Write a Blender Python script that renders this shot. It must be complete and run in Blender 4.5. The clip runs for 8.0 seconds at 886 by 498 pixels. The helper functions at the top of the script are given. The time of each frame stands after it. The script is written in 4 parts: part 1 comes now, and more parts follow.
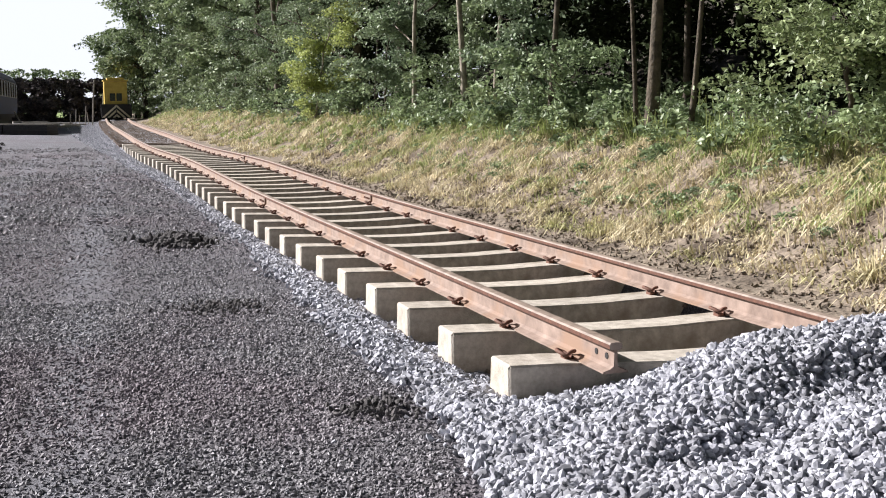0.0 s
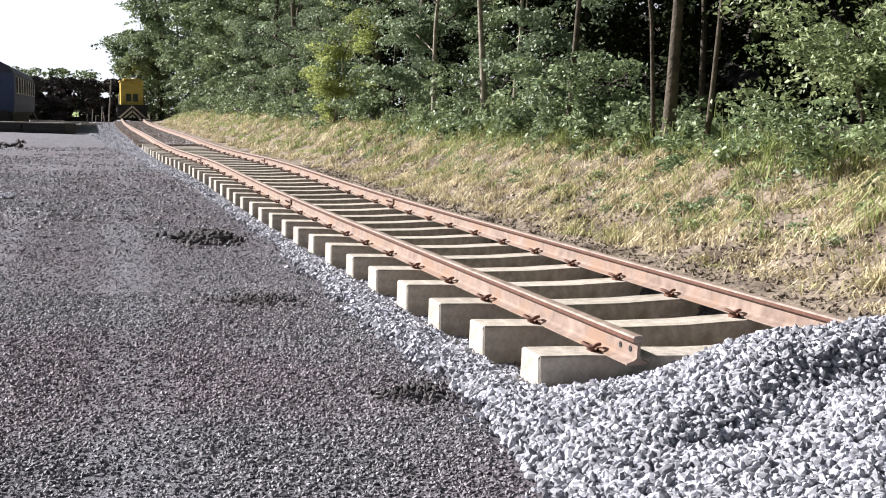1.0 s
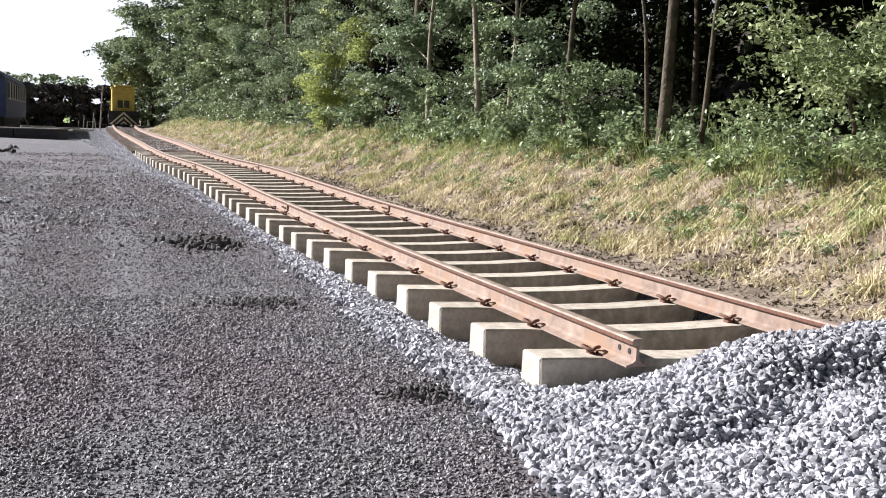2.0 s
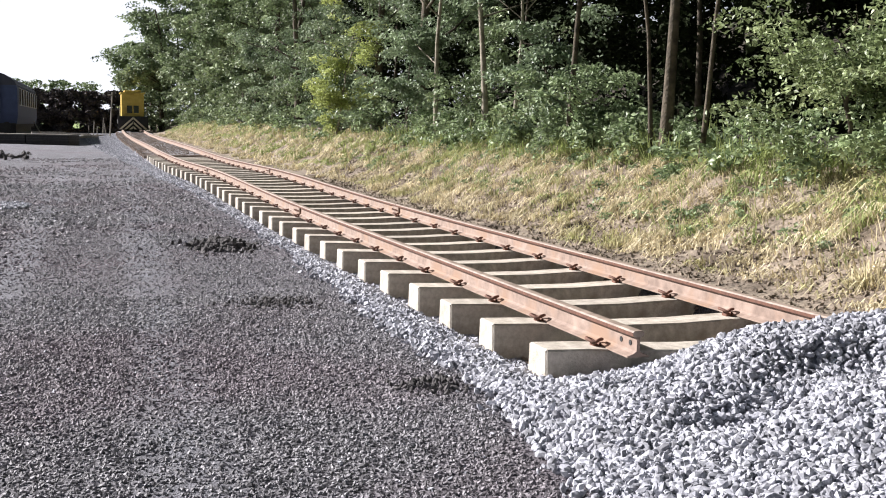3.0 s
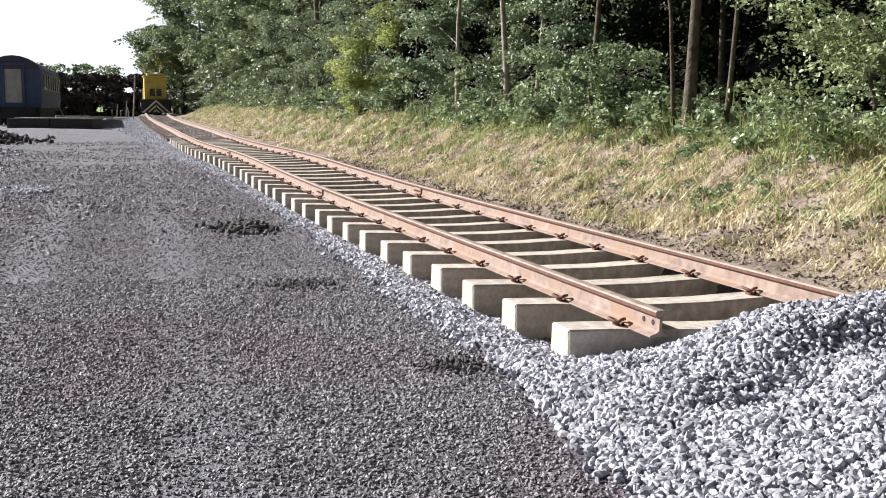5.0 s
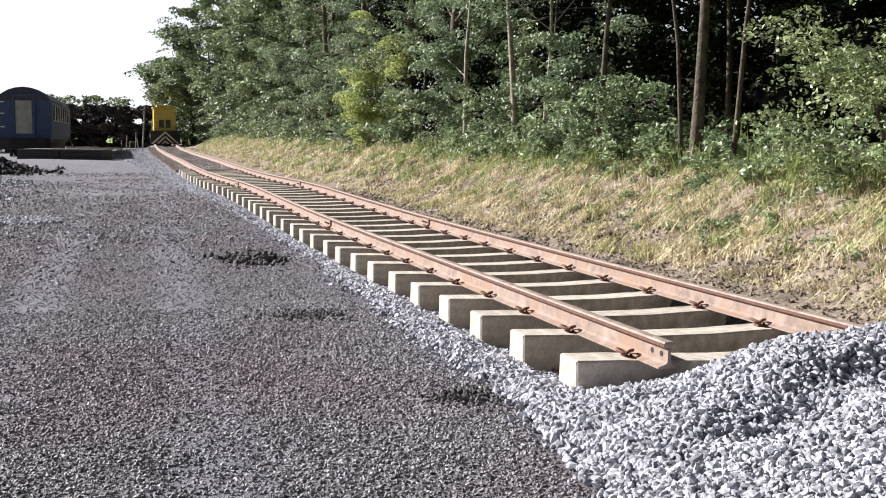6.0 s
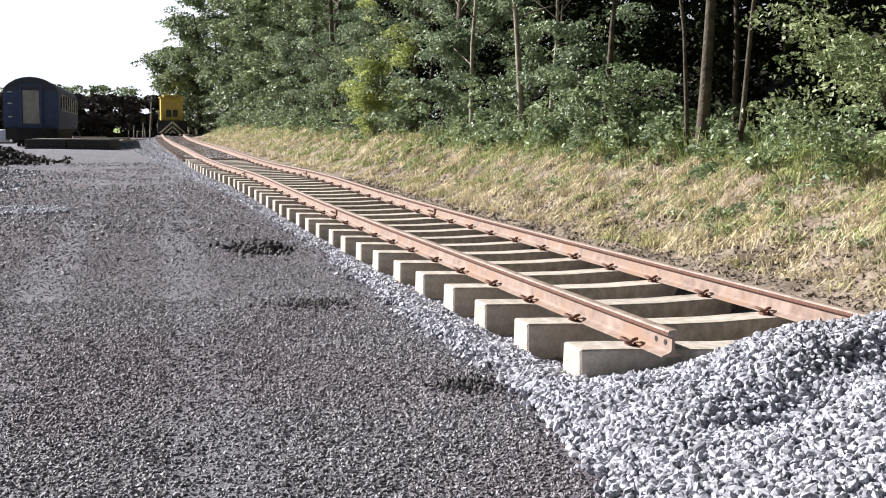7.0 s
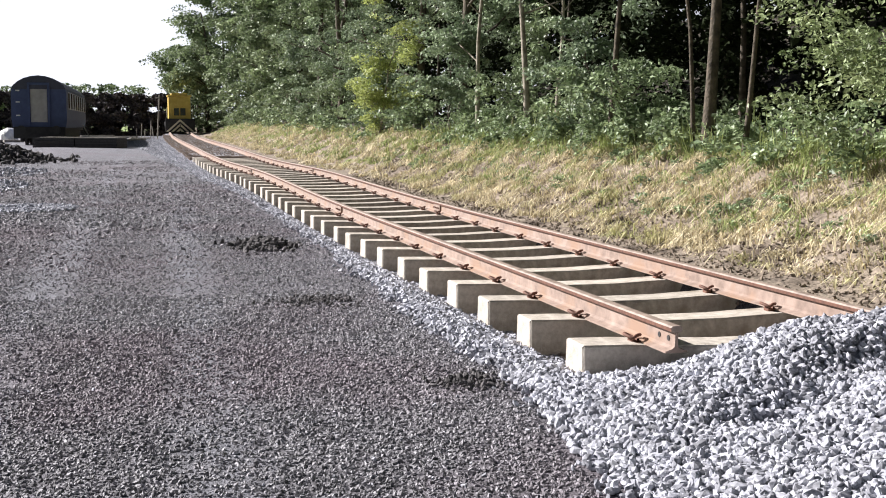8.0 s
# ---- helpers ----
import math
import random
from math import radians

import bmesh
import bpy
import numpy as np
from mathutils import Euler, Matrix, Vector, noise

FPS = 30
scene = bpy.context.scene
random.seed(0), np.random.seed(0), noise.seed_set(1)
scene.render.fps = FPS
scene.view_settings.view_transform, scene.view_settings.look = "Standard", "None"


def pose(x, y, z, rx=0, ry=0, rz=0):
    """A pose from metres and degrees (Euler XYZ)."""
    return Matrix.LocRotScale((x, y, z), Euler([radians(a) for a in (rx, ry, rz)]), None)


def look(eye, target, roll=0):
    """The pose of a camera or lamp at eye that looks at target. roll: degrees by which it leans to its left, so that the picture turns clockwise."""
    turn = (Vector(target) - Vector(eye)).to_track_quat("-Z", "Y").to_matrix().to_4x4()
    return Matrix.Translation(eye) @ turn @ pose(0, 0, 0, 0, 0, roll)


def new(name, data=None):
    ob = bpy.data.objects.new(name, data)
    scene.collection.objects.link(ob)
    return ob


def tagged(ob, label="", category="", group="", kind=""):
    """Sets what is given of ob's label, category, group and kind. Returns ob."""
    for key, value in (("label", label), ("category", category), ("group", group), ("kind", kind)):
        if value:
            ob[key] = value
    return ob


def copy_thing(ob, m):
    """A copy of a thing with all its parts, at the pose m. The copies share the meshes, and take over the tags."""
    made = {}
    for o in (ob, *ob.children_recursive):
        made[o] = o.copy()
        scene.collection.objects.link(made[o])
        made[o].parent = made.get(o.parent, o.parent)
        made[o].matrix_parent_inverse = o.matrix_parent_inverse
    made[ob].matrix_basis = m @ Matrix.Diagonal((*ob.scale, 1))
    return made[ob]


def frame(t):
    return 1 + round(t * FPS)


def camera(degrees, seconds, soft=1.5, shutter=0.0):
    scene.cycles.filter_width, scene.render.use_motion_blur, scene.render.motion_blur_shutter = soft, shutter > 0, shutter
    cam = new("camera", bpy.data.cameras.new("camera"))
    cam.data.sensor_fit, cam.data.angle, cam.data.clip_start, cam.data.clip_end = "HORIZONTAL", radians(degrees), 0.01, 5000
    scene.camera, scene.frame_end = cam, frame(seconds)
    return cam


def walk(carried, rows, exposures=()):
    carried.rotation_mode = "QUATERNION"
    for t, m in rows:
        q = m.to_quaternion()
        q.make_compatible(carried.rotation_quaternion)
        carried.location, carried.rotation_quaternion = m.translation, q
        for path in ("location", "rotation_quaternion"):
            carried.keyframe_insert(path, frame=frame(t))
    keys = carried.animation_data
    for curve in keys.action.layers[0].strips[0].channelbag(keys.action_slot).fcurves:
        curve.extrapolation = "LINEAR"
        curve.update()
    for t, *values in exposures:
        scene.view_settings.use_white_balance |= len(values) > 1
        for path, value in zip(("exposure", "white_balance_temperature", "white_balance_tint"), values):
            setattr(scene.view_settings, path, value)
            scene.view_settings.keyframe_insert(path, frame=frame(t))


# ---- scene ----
cam = camera(42.7, 8.0, soft=1.0)
PATH = [
    (0, (-2.629, -5.123, 1.534), (-2.002, -3.239, 1.290), -0.07),
    (0.5, (-2.791, -5.343, 1.538), (-2.176, -3.456, 1.299), 0.65),
    (1, (-2.931, -5.511, 1.529), (-2.317, -3.622, 1.298), 1.18),
    (1.5, (-3.037, -5.574, 1.517), (-2.410, -3.688, 1.292), 1.64),
    (1.7, (-3.037, -5.574, 1.507), (-2.406, -3.689, 1.286), 1.72),
    (2.8, (-3.158, -5.918, 1.536), (-2.533, -4.029, 1.330), 1.14),
    (3, (-3.178, -5.968, 1.536), (-2.560, -4.077, 1.323), 1.02),
    (3.5, (-3.201, -6.042, 1.536), (-2.598, -4.149, 1.308), 0.83),
    (4, (-3.203, -6.063, 1.536), (-2.611, -4.168, 1.295), 0.81),
    (4.5, (-3.195, -6.018, 1.543), (-2.611, -4.121, 1.290), 0.66),
    (4.7, (-3.185, -5.998, 1.543), (-2.603, -4.101, 1.290), 0.55),
    (5.8, (-3.173, -5.976, 1.539), (-2.604, -4.070, 1.331), 0.50),
    (6, (-3.183, -5.991, 1.539), (-2.616, -4.083, 1.346), 0.55),
    (6.5, (-3.186, -6.010, 1.538), (-2.623, -4.097, 1.386), 0.52),
    (7, (-3.157, -5.989, 1.535), (-2.603, -4.079, 1.323), 0.42),
    (7.5, (-3.134, -5.973, 1.523), (-2.587, -4.061, 1.309), 0.36),
    (8, (-3.107, -5.963, 1.518), (-2.567, -4.049, 1.302), 0.26),
]
walk(cam, [(t, look(eye, target, roll)) for t, eye, target, roll in PATH], [(0, 1.08, 6150, 14), (0.5, 1.18, 6150, 14), (1.2, 1.24, 6150, 14), (8, 1.24, 6150, 14)])

# ---- world, sun, exposure ----
SUN = Vector((-1.33, 1.0, 1.0)).normalized()
world = bpy.data.worlds.new("sky")
scene.world = world
world.use_nodes = True
sky = world.node_tree.nodes.new("ShaderNodeTexSky")
sky.sky_type, sky.sun_disc = "NISHITA", False
sky.sun_elevation = math.asin(SUN.z)
sky.sun_rotation = math.atan2(SUN.x, SUN.y)
sky.dust_density = 2.5
background = world.node_tree.nodes["Background"]
background.inputs["Strength"].default_value = 0.011
# A bright summer haze lies round the whole horizon and thins out upwards.
wn, wl = world.node_tree.nodes, world.node_tree.links.new
way = wn.new("ShaderNodeTexCoord")
parts_of_way = wn.new("ShaderNodeSeparateXYZ")
wl(way.outputs["Generated"], parts_of_way.inputs[0])
haze = wn.new("ShaderNodeMapRange")
haze.interpolation_type = "SMOOTHSTEP"
for i, v in enumerate((0.12, 0.30, 1.0, 0.0)):
    haze.inputs[i + 1].default_value = v
wl(parts_of_way.outputs["Z"], haze.inputs[0])
# It is brightest towards the sun's side.
toward = wn.new("ShaderNodeVectorMath")
toward.operation = "DOT_PRODUCT"
toward.inputs[1].default_value = Vector((SUN.x, SUN.y, 0)).normalized()
wl(way.outputs["Generated"], toward.inputs[0])
share = wn.new("ShaderNodeMapRange")
for i, v in enumerate((-0.2, 0.5, 0.05, 1.0)):
    share.inputs[i + 1].default_value = v
wl(toward.outputs["Value"], share.inputs[0])
both = wn.new("ShaderNodeMath")
both.operation = "MULTIPLY"
wl(haze.outputs[0], both.inputs[0]), wl(share.outputs[0], both.inputs[1])
air = wn.new("ShaderNodeMix")
air.data_type = "RGBA"
air.inputs[7].default_value = (42.0, 43.0, 44.4, 1)
wl(both.outputs[0], air.inputs[0]), wl(sky.outputs[0], air.inputs[6]), wl(air.outputs[2], background.inputs["Color"])
sun = new("sun", bpy.data.lights.new("sun", "SUN"))
sun.data.energy, sun.data.angle, sun.data.color = 5.0, radians(0.6), (1.0, 0.95, 0.88)
sun.matrix_world = SUN.to_track_quat("Z", "Y").to_matrix().to_4x4()

# ---- helpers of this scene ----
rng = np.random.default_rng(7)


def lerp_table(table):
    ys, vs = np.array([a for a, b in table]), np.array([b for a, b in table])
    return lambda y: np.interp(y, ys, vs)


left_x_raw = lerp_table([(-40, 0), (17, -0.01), (20, -0.04), (23, -0.15), (27, -0.29), (32, -0.37), (38, -0.36), (46, -0.3), (56, -0.19), (70, 0.05), (83, 0.4), (120, 1.5)])
rise_raw = lerp_table([(-40, 0), (9, 0), (11, 0.01), (14, 0.04), (17, 0.08), (20, 0.13), (23, 0.14), (27, 0.15), (32, 0.21), (38, 0.29), (46, 0.34), (56, 0.38), (70, 0.46), (83, 0.6), (120, 0.66), (400, 0.66)])


def smooth(fn, y, w=1.6):
    y = np.asarray(y, float)
    return sum(fn(y + o * w) * k for o, k in ((-1, 0.25), (-0.5, 0.25), (0.5, 0.25), (1, 0.25)))


def left_x(y):
    """The middle of the left rail, across the line."""
    return smooth(left_x_raw, y)


def rise(y):
    """How far the yard has climbed above the end of the track."""
    return smooth(rise_raw, y)


def step(a, b, v):
    u = np.clip((np.asarray(v, float) - a) / (b - a), 0, 1)
    return u * u * (3 - 2 * u)


def wobble(x, y, s, seed=0.0):
    """Cheap smooth noise in the plane, about -1 to 1."""
    x, y = np.asarray(x, float) / s + seed, np.asarray(y, float) / s - seed
    return (np.sin(1.7 * x + 1.3 * np.sin(1.1 * y + seed)) * np.cos(1.9 * y + 1.1 * np.sin(0.9 * x)) + 0.5 * np.sin(3.9 * x - 2.1 * y + 2 * seed) * np.cos(4.3 * y + 1.7 * x)) / 1.5


BANK = lerp_table([(-50, 0), (1.59, 0), (1.68, 0.25), (2.2, 0.285), (2.5, 0.33), (2.9, 0.47), (3.3, 0.66), (3.7, 0.92), (4.2, 1.16), (5.2, 1.35), (8, 1.5), (30, 1.6), (400, 1.6)])


def mound(x, y):
    """The heap of loose stone tipped over the end of the track."""
    crest = -0.35 + 0.05 * np.sin(2.3 * x)
    height = 0.10 + 0.265 * step(-0.35, 0.75, x) + 0.055 * step(0.7, 1.6, x)
    height = height * step(-0.85, -0.25, x - 0.25 * step(-0.6, -2.2, y)) * (1 - 0.5 * step(2.6, 4.2, x))
    back = 1 - step(crest, 0.3 + 0.06 * np.sin(2.1 * x), y)
    front = 0.62 * step(-3.2, -1.2, y) + 0.38 * step(-1.25 + 0.1 * np.sin(3 * x), -0.55, y)
    hollow = 0.12 * np.exp(-((x - 0.05) / 0.34) ** 2 - ((y + 1.1 - 0.1 * x) / 0.16) ** 2) + 0.13 * np.exp(-((x - 0.85) / 0.4) ** 2 - ((y + 0.85) / 0.18) ** 2)
    return height * back * front - hollow + 0.02 * wobble(x, y, 0.22, 3.0) * height / 0.45


def ground_z(x, y):
    u = np.asarray(x) - left_x(y)
    bank = BANK(u + 0.12 * wobble(x, y, 1.1, 1.0)) * (1 - 0.3 * step(56, 85, y))
    flat = 0.012 * wobble(x, y, 0.9) + 0.02 * wobble(x, y, 3.1, 5.0)
    dip = --0.03 * step(-2.5, -6.0, x) * step(34, 56, y)
    return rise(y) - 0.03 + dip + bank + flat * (1 + 1.5 * step(2.3, 3, u)) + 0.07 * wobble(x, y, 0.35, 2.0) * step(2.3, 3.0, u)


def bed_z(x, y):
    """The top of the ballast."""
    u = np.asarray(x) - left_x(y)
    crown = step(-1.1, -0.7, u) * (1 - step(2.2, 2.7, u))
    full = 0.16 * step(30, 36, y) * step(-0.62, -0.3, u)
    dug = -0.10 * step(-0.55, -0.35, u) * (1 - step(1.85, 2.1, u)) * (1 - step(22, 30, y)) * step(0.2, 0.6, y)
    return rise(y) - 0.10 + dug + 0.12 * crown + full * crown + 0.01 * wobble(x, y, 0.3, 8.0) + np.maximum(mound(x, y), 0)


def top_z(x, y):
    """Whichever lies higher, the yard or the stone."""
    return np.maximum(bed_z(x, y), ground_z(x, y))


def fast_mesh(name, verts, faces, mats=(), face_mat=None, shade=False):
    """A mesh from arrays: verts n x 3, faces m x 3 or m x 4."""
    verts, faces = np.asarray(verts, np.float32), np.asarray(faces, np.int32)
    me = bpy.data.meshes.new(name)
    me.vertices.add(len(verts))
    me.vertices.foreach_set("co", verts.ravel())
    k = faces.shape[1]
    me.loops.add(faces.size)
    me.loops.foreach_set("vertex_index", faces.ravel())
    me.polygons.add(len(faces))
    me.polygons.foreach_set("loop_start", np.arange(0, faces.size, k, dtype=np.int32))
    for m in mats:
        me.materials.append(m)
    if face_mat is not None:
        me.polygons.foreach_set("material_index", np.asarray(face_mat, np.int32))
    me.polygons.foreach_set("use_smooth", np.full(len(faces), shade))
    me.update(calc_edges=True)
    me.validate()
    return me


def part(name, source, material, parent=None, label="", at=None, bevel=0.0):
    """ONE mesh object from a bmesh or a mesh, under a thing or a part."""
    if isinstance(source, bmesh.types.BMesh):
        if bevel:
            bmesh.ops.bevel(source, geom=source.edges[:], offset=bevel, segments=2, affect="EDGES", profile=0.6)
        me = bpy.data.meshes.new(name)
        bmesh.ops.recalc_face_normals(source, faces=source.faces[:])
        source.to_mesh(me)
        source.free()
    else:
        me = source
    if material and not me.materials:
        me.materials.append(material)
    ob = new(name, me)
    if parent:
        ob.parent = parent
    if at is not None:
        ob.matrix_basis = at
    if label:
        ob["label"] = label
    return ob


def empty(name, m, label, category, group="", kind=""):
    ob = new(name)
    ob.empty_display_size = 0.2
    ob.matrix_basis = m
    return tagged(ob, label, category, group, kind)


def box(bm, x0, x1, y0, y1, z0, z1):
    r = bmesh.ops.create_cube(bm, size=1.0)
    bmesh.ops.transform(bm, matrix=Matrix.LocRotScale(((x0 + x1) / 2, (y0 + y1) / 2, (z0 + z1) / 2), None, (x1 - x0, y1 - y0, z1 - z0)), verts=r["verts"])
    return bm


def boxes(*list_of):
    bm = bmesh.new()
    for b in list_of:
        box(bm, *b)
    return bm


def rod(bm, a, b, r, r2=None, seg=10):
    a, b = Vector(a), Vector(b)
    made = bmesh.ops.create_cone(bm, cap_ends=True, segments=seg, radius1=r, radius2=r if r2 is None else r2, depth=(b - a).length)
    turn = (b - a).to_track_quat("Z", "Y").to_matrix().to_4x4()
    bmesh.ops.transform(bm, matrix=Matrix.Translation((a + b) / 2) @ turn, verts=made["verts"])
    return bm


def rods(*list_of, seg=10):
    bm = bmesh.new()
    for a, b, r in list_of:
        rod(bm, a, b, r, seg=seg)
    return bm


def tube(points, radii, seg=8):
    """Verts and quads of a bent, tapering tube."""
    points = np.asarray(points, float)
    tang = np.gradient(points, axis=0)
    tang /= np.linalg.norm(tang, axis=1)[:, None]
    ref = np.where(np.abs(tang[:, 2:3]) > 0.8, [[1.0, 0, 0]], [[0, 0, 1.0]])
    s = np.cross(tang, ref)
    s /= np.linalg.norm(s, axis=1)[:, None]
    t = np.cross(tang, s)
    ang = np.linspace(0, 2 * np.pi, seg, endpoint=False)
    ring = np.cos(ang)[None, :, None] * s[:, None] + np.sin(ang)[None, :, None] * t[:, None]
    verts = (points[:, None] + ring * np.asarray(radii)[:, None, None]).reshape(-1, 3)
    i, j = np.meshgrid(np.arange(len(points) - 1), np.arange(seg), indexing="ij")
    a, b = i * seg + j, i * seg + (j + 1) % seg
    return verts, np.stack([a, b, b + seg, a + seg], -1).reshape(-1, 4)


def merge(pieces):
    vs, fs, n = [], [], 0
    for v, f in pieces:
        vs.append(v), fs.append(f + n)
        n += len(v)
    return np.concatenate(vs), np.concatenate(fs)


# ---- materials ----
def material(name, dark, light, scale=8.0, rough=0.8, bump=0.3, fine=60.0, metal=0.0, random_by="", spread=0.25, detail=6.0, third=None, third_scale=1.2, third_at=(0.5, 0.65), relief=0.01, see=0.0, sheen=0.5):
    """Two tones mixed by noise, a third in patches, fine relief; random_by 'island' or 'object' varies piece from piece."""
    m = bpy.data.materials.new(name)
    m.use_nodes = True
    nt = m.node_tree
    b = nt.nodes["Principled BSDF"]
    link = nt.links.new
    co = nt.nodes.new("ShaderNodeTexCoord")
    n1 = nt.nodes.new("ShaderNodeTexNoise")
    n1.inputs["Scale"].default_value, n1.inputs["Detail"].default_value, n1.inputs["Roughness"].default_value = scale, detail, 0.65
    link(co.outputs["Object"], n1.inputs["Vector"])
    ramp = nt.nodes.new("ShaderNodeMapRange")
    ramp.inputs[1].default_value, ramp.inputs[2].default_value = 0.33, 0.67
    link(n1.outputs["Fac"], ramp.inputs[0])
    mix = nt.nodes.new("ShaderNodeMix")
    mix.data_type = "RGBA"
    mix.inputs[6].default_value, mix.inputs[7].default_value = (*dark, 1), (*light, 1)
    link(ramp.outputs[0], mix.inputs[0])
    colour = mix.outputs[2]
    if third:
        n3 = nt.nodes.new("ShaderNodeTexNoise")
        n3.inputs["Scale"].default_value, n3.inputs["Detail"].default_value = third_scale, 5.0
        link(co.outputs["Object"], n3.inputs["Vector"])
        r3 = nt.nodes.new("ShaderNodeMapRange")
        r3.inputs[1].default_value, r3.inputs[2].default_value = third_at
        link(n3.outputs["Fac"], r3.inputs[0])
        mix3 = nt.nodes.new("ShaderNodeMix")
        mix3.data_type = "RGBA"
        mix3.inputs[7].default_value = (*third, 1)
        link(r3.outputs[0], mix3.inputs[0]), link(colour, mix3.inputs[6])
        colour = mix3.outputs[2]
    if random_by:
        src = nt.nodes.new("ShaderNodeNewGeometry").outputs["Random Per Island"] if random_by == "island" else nt.nodes.new("ShaderNodeObjectInfo").outputs["Random"]
        r = nt.nodes.new("ShaderNodeMapRange")
        r.inputs[3].default_value, r.inputs[4].default_value = 1 - spread, 1 + spread
        link(src, r.inputs[0])
        hsv = nt.nodes.new("ShaderNodeHueSaturation")
        link(r.outputs[0], hsv.inputs["Value"]), link(colour, hsv.inputs["Color"])
        colour = hsv.outputs["Color"]
    link(colour, b.inputs["Base Color"])
    b.inputs["Roughness"].default_value, b.inputs["Metallic"].default_value = rough, metal
    b.inputs["Specular IOR Level"].default_value = sheen
    if bump:
        n2 = nt.nodes.new("ShaderNodeTexNoise")
        n2.inputs["Scale"].default_value, n2.inputs["Detail"].default_value = fine, 4.0
        link(co.outputs["Object"], n2.inputs["Vector"])
        bp = nt.nodes.new("ShaderNodeBump")
        bp.inputs["Strength"].default_value, bp.inputs["Distance"].default_value = bump, relief
        link(n2.outputs["Fac"], bp.inputs["Height"]), link(bp.outputs[0], b.inputs["Normal"])
    if see:
        tr = nt.nodes.new("ShaderNodeBsdfTranslucent")
        mx = nt.nodes.new("ShaderNodeMixShader")
        mx.inputs[0].default_value = see
        link(colour, tr.inputs["Color"]), link(b.outputs[0], mx.inputs[1]), link(tr.outputs[0], mx.inputs[2])
        link(mx.outputs[0], nt.nodes["Material Output"].inputs["Surface"])
    return m


CONCRETE = material("sleeper_concrete", (0.34, 0.30, 0.248), (0.57, 0.52, 0.445), 14, 0.9, 0.5, 90, random_by="object", spread=0.12, third=(0.24, 0.20, 0.15), third_scale=4.0, third_at=(0.56, 0.75))
HEAD_RUST = material("worn_rail_head", (0.18, 0.137, 0.11), (0.34, 0.265, 0.215), 12, 0.6, 0.3, 140, relief=0.002)
RUST = material("rusty_rail", (0.18, 0.128, 0.1), (0.33, 0.245, 0.198), 9, 0.75, 0.35, 140, third=(0.27, 0.175, 0.12), third_scale=3.0, relief=0.003)
RUST_DARK_AND_SHADE = material("dark_rust_and_shade", (0.07, 0.03, 0.02), (0.17, 0.075, 0.045), 30, 0.75, 0.4, 160, relief=0.002)
STONE = material("grey_ballast_stone", (0.20, 0.204, 0.228), (0.50, 0.506, 0.555), 25, 0.85, 0.3, 120, random_by="island", spread=0.5, relief=0.004)
OLD_STONE = material("old_brown_ballast", (0.13, 0.105, 0.085), (0.27, 0.22, 0.185), 20, 0.9, 0.3, 120, random_by="island", spread=0.4, relief=0.004)
BED = material("ballast_bed", (0.14, 0.14, 0.155), (0.38, 0.38, 0.415), 28, 0.95, 1.0, 30, relief=0.03)
CHIP = material("dark_cinder_chips", (0.11, 0.106, 0.115), (0.35, 0.342, 0.36), 20, 0.7, 0.3, 120, random_by="island", spread=0.55, third=(0.2, 0.175, 0.192), third_scale=0.35, third_at=(0.45, 0.6), relief=0.003)
SOIL = material("dark_spoil", (0.04, 0.037, 0.037), (0.14, 0.13, 0.13), 9, 0.95, 0.6, 50, random_by="island", spread=0.4)
# Litter tone lowered so the colour itself holds the shade under the trees.
WOOD_FLOOR_SHADE = material("leaf_litter_painted_shade", (0.02, 0.017, 0.012), (0.055, 0.045, 0.03), 6, 1.0, 0.8, 30, relief=0.03)
EARTH = material("bank_earth", (0.125, 0.098, 0.075), (0.32, 0.262, 0.2), 5, 1.0, 0.8, 25, third=(0.075, 0.055, 0.038), third_scale=1.6, relief=0.04)
STRAW = material("dry_grass", (0.42, 0.35, 0.20), (0.76, 0.68, 0.48), 2.6, 0.7, 0, random_by="island", spread=0.45, third=(0.40, 0.40, 0.17), third_scale=0.9, third_at=(0.5, 0.66), see=0.25)
GRASS = material("green_grass", (0.20, 0.26, 0.08), (0.42, 0.47, 0.19), 1.2, 0.6, 0, random_by="island", spread=0.35, see=0.3)
WEED = material("weed_leaf", (0.085, 0.13, 0.06), (0.37, 0.45, 0.25), 2.2, 0.5, 0, random_by="island", spread=0.55, see=0.25)
LEAF = material("tree_leaf", (0.10, 0.14, 0.07), (0.34, 0.41, 0.225), 0.9, 0.5, 0, random_by="island", spread=0.5, see=0.2)
LEAF_FAR = material("far_tree_leaf", (0.10, 0.14, 0.072), (0.37, 0.44, 0.25), 0.5, 0.6, 0, random_by="island", spread=0.4, see=0.15)
OLD_TIMBER = material("old_sleeper_timber", (0.13, 0.095, 0.075), (0.27, 0.21, 0.17), 9, 0.9, 0.5, 70, random_by="object", spread=0.2)
# Leaf colour darkened to stand in for the shade inside the wood.
LEAF_DEEP_SHADE = material("deep_wood_leaf_shade", (0.013, 0.019, 0.008), (0.035, 0.046, 0.019), 0.9, 0.8, 0, random_by="island", spread=0.4, sheen=0.1)
LEAF_GREY = material("willow_leaf", (0.105, 0.152, 0.09), (0.40, 0.485, 0.30), 0.9, 0.5, 0, random_by="island", spread=0.4, see=0.2)
LEAF_BRIGHT = material("yellow_green_leaf", (0.29, 0.34, 0.095), (0.55, 0.60, 0.24), 0.9, 0.5, 0, random_by="island", spread=0.35, see=0.35)
LEAF_BUSH = material("bush_leaf", (0.115, 0.16, 0.065), (0.36, 0.42, 0.215), 0.9, 0.5, 0, random_by="island", spread=0.5, see=0.25)
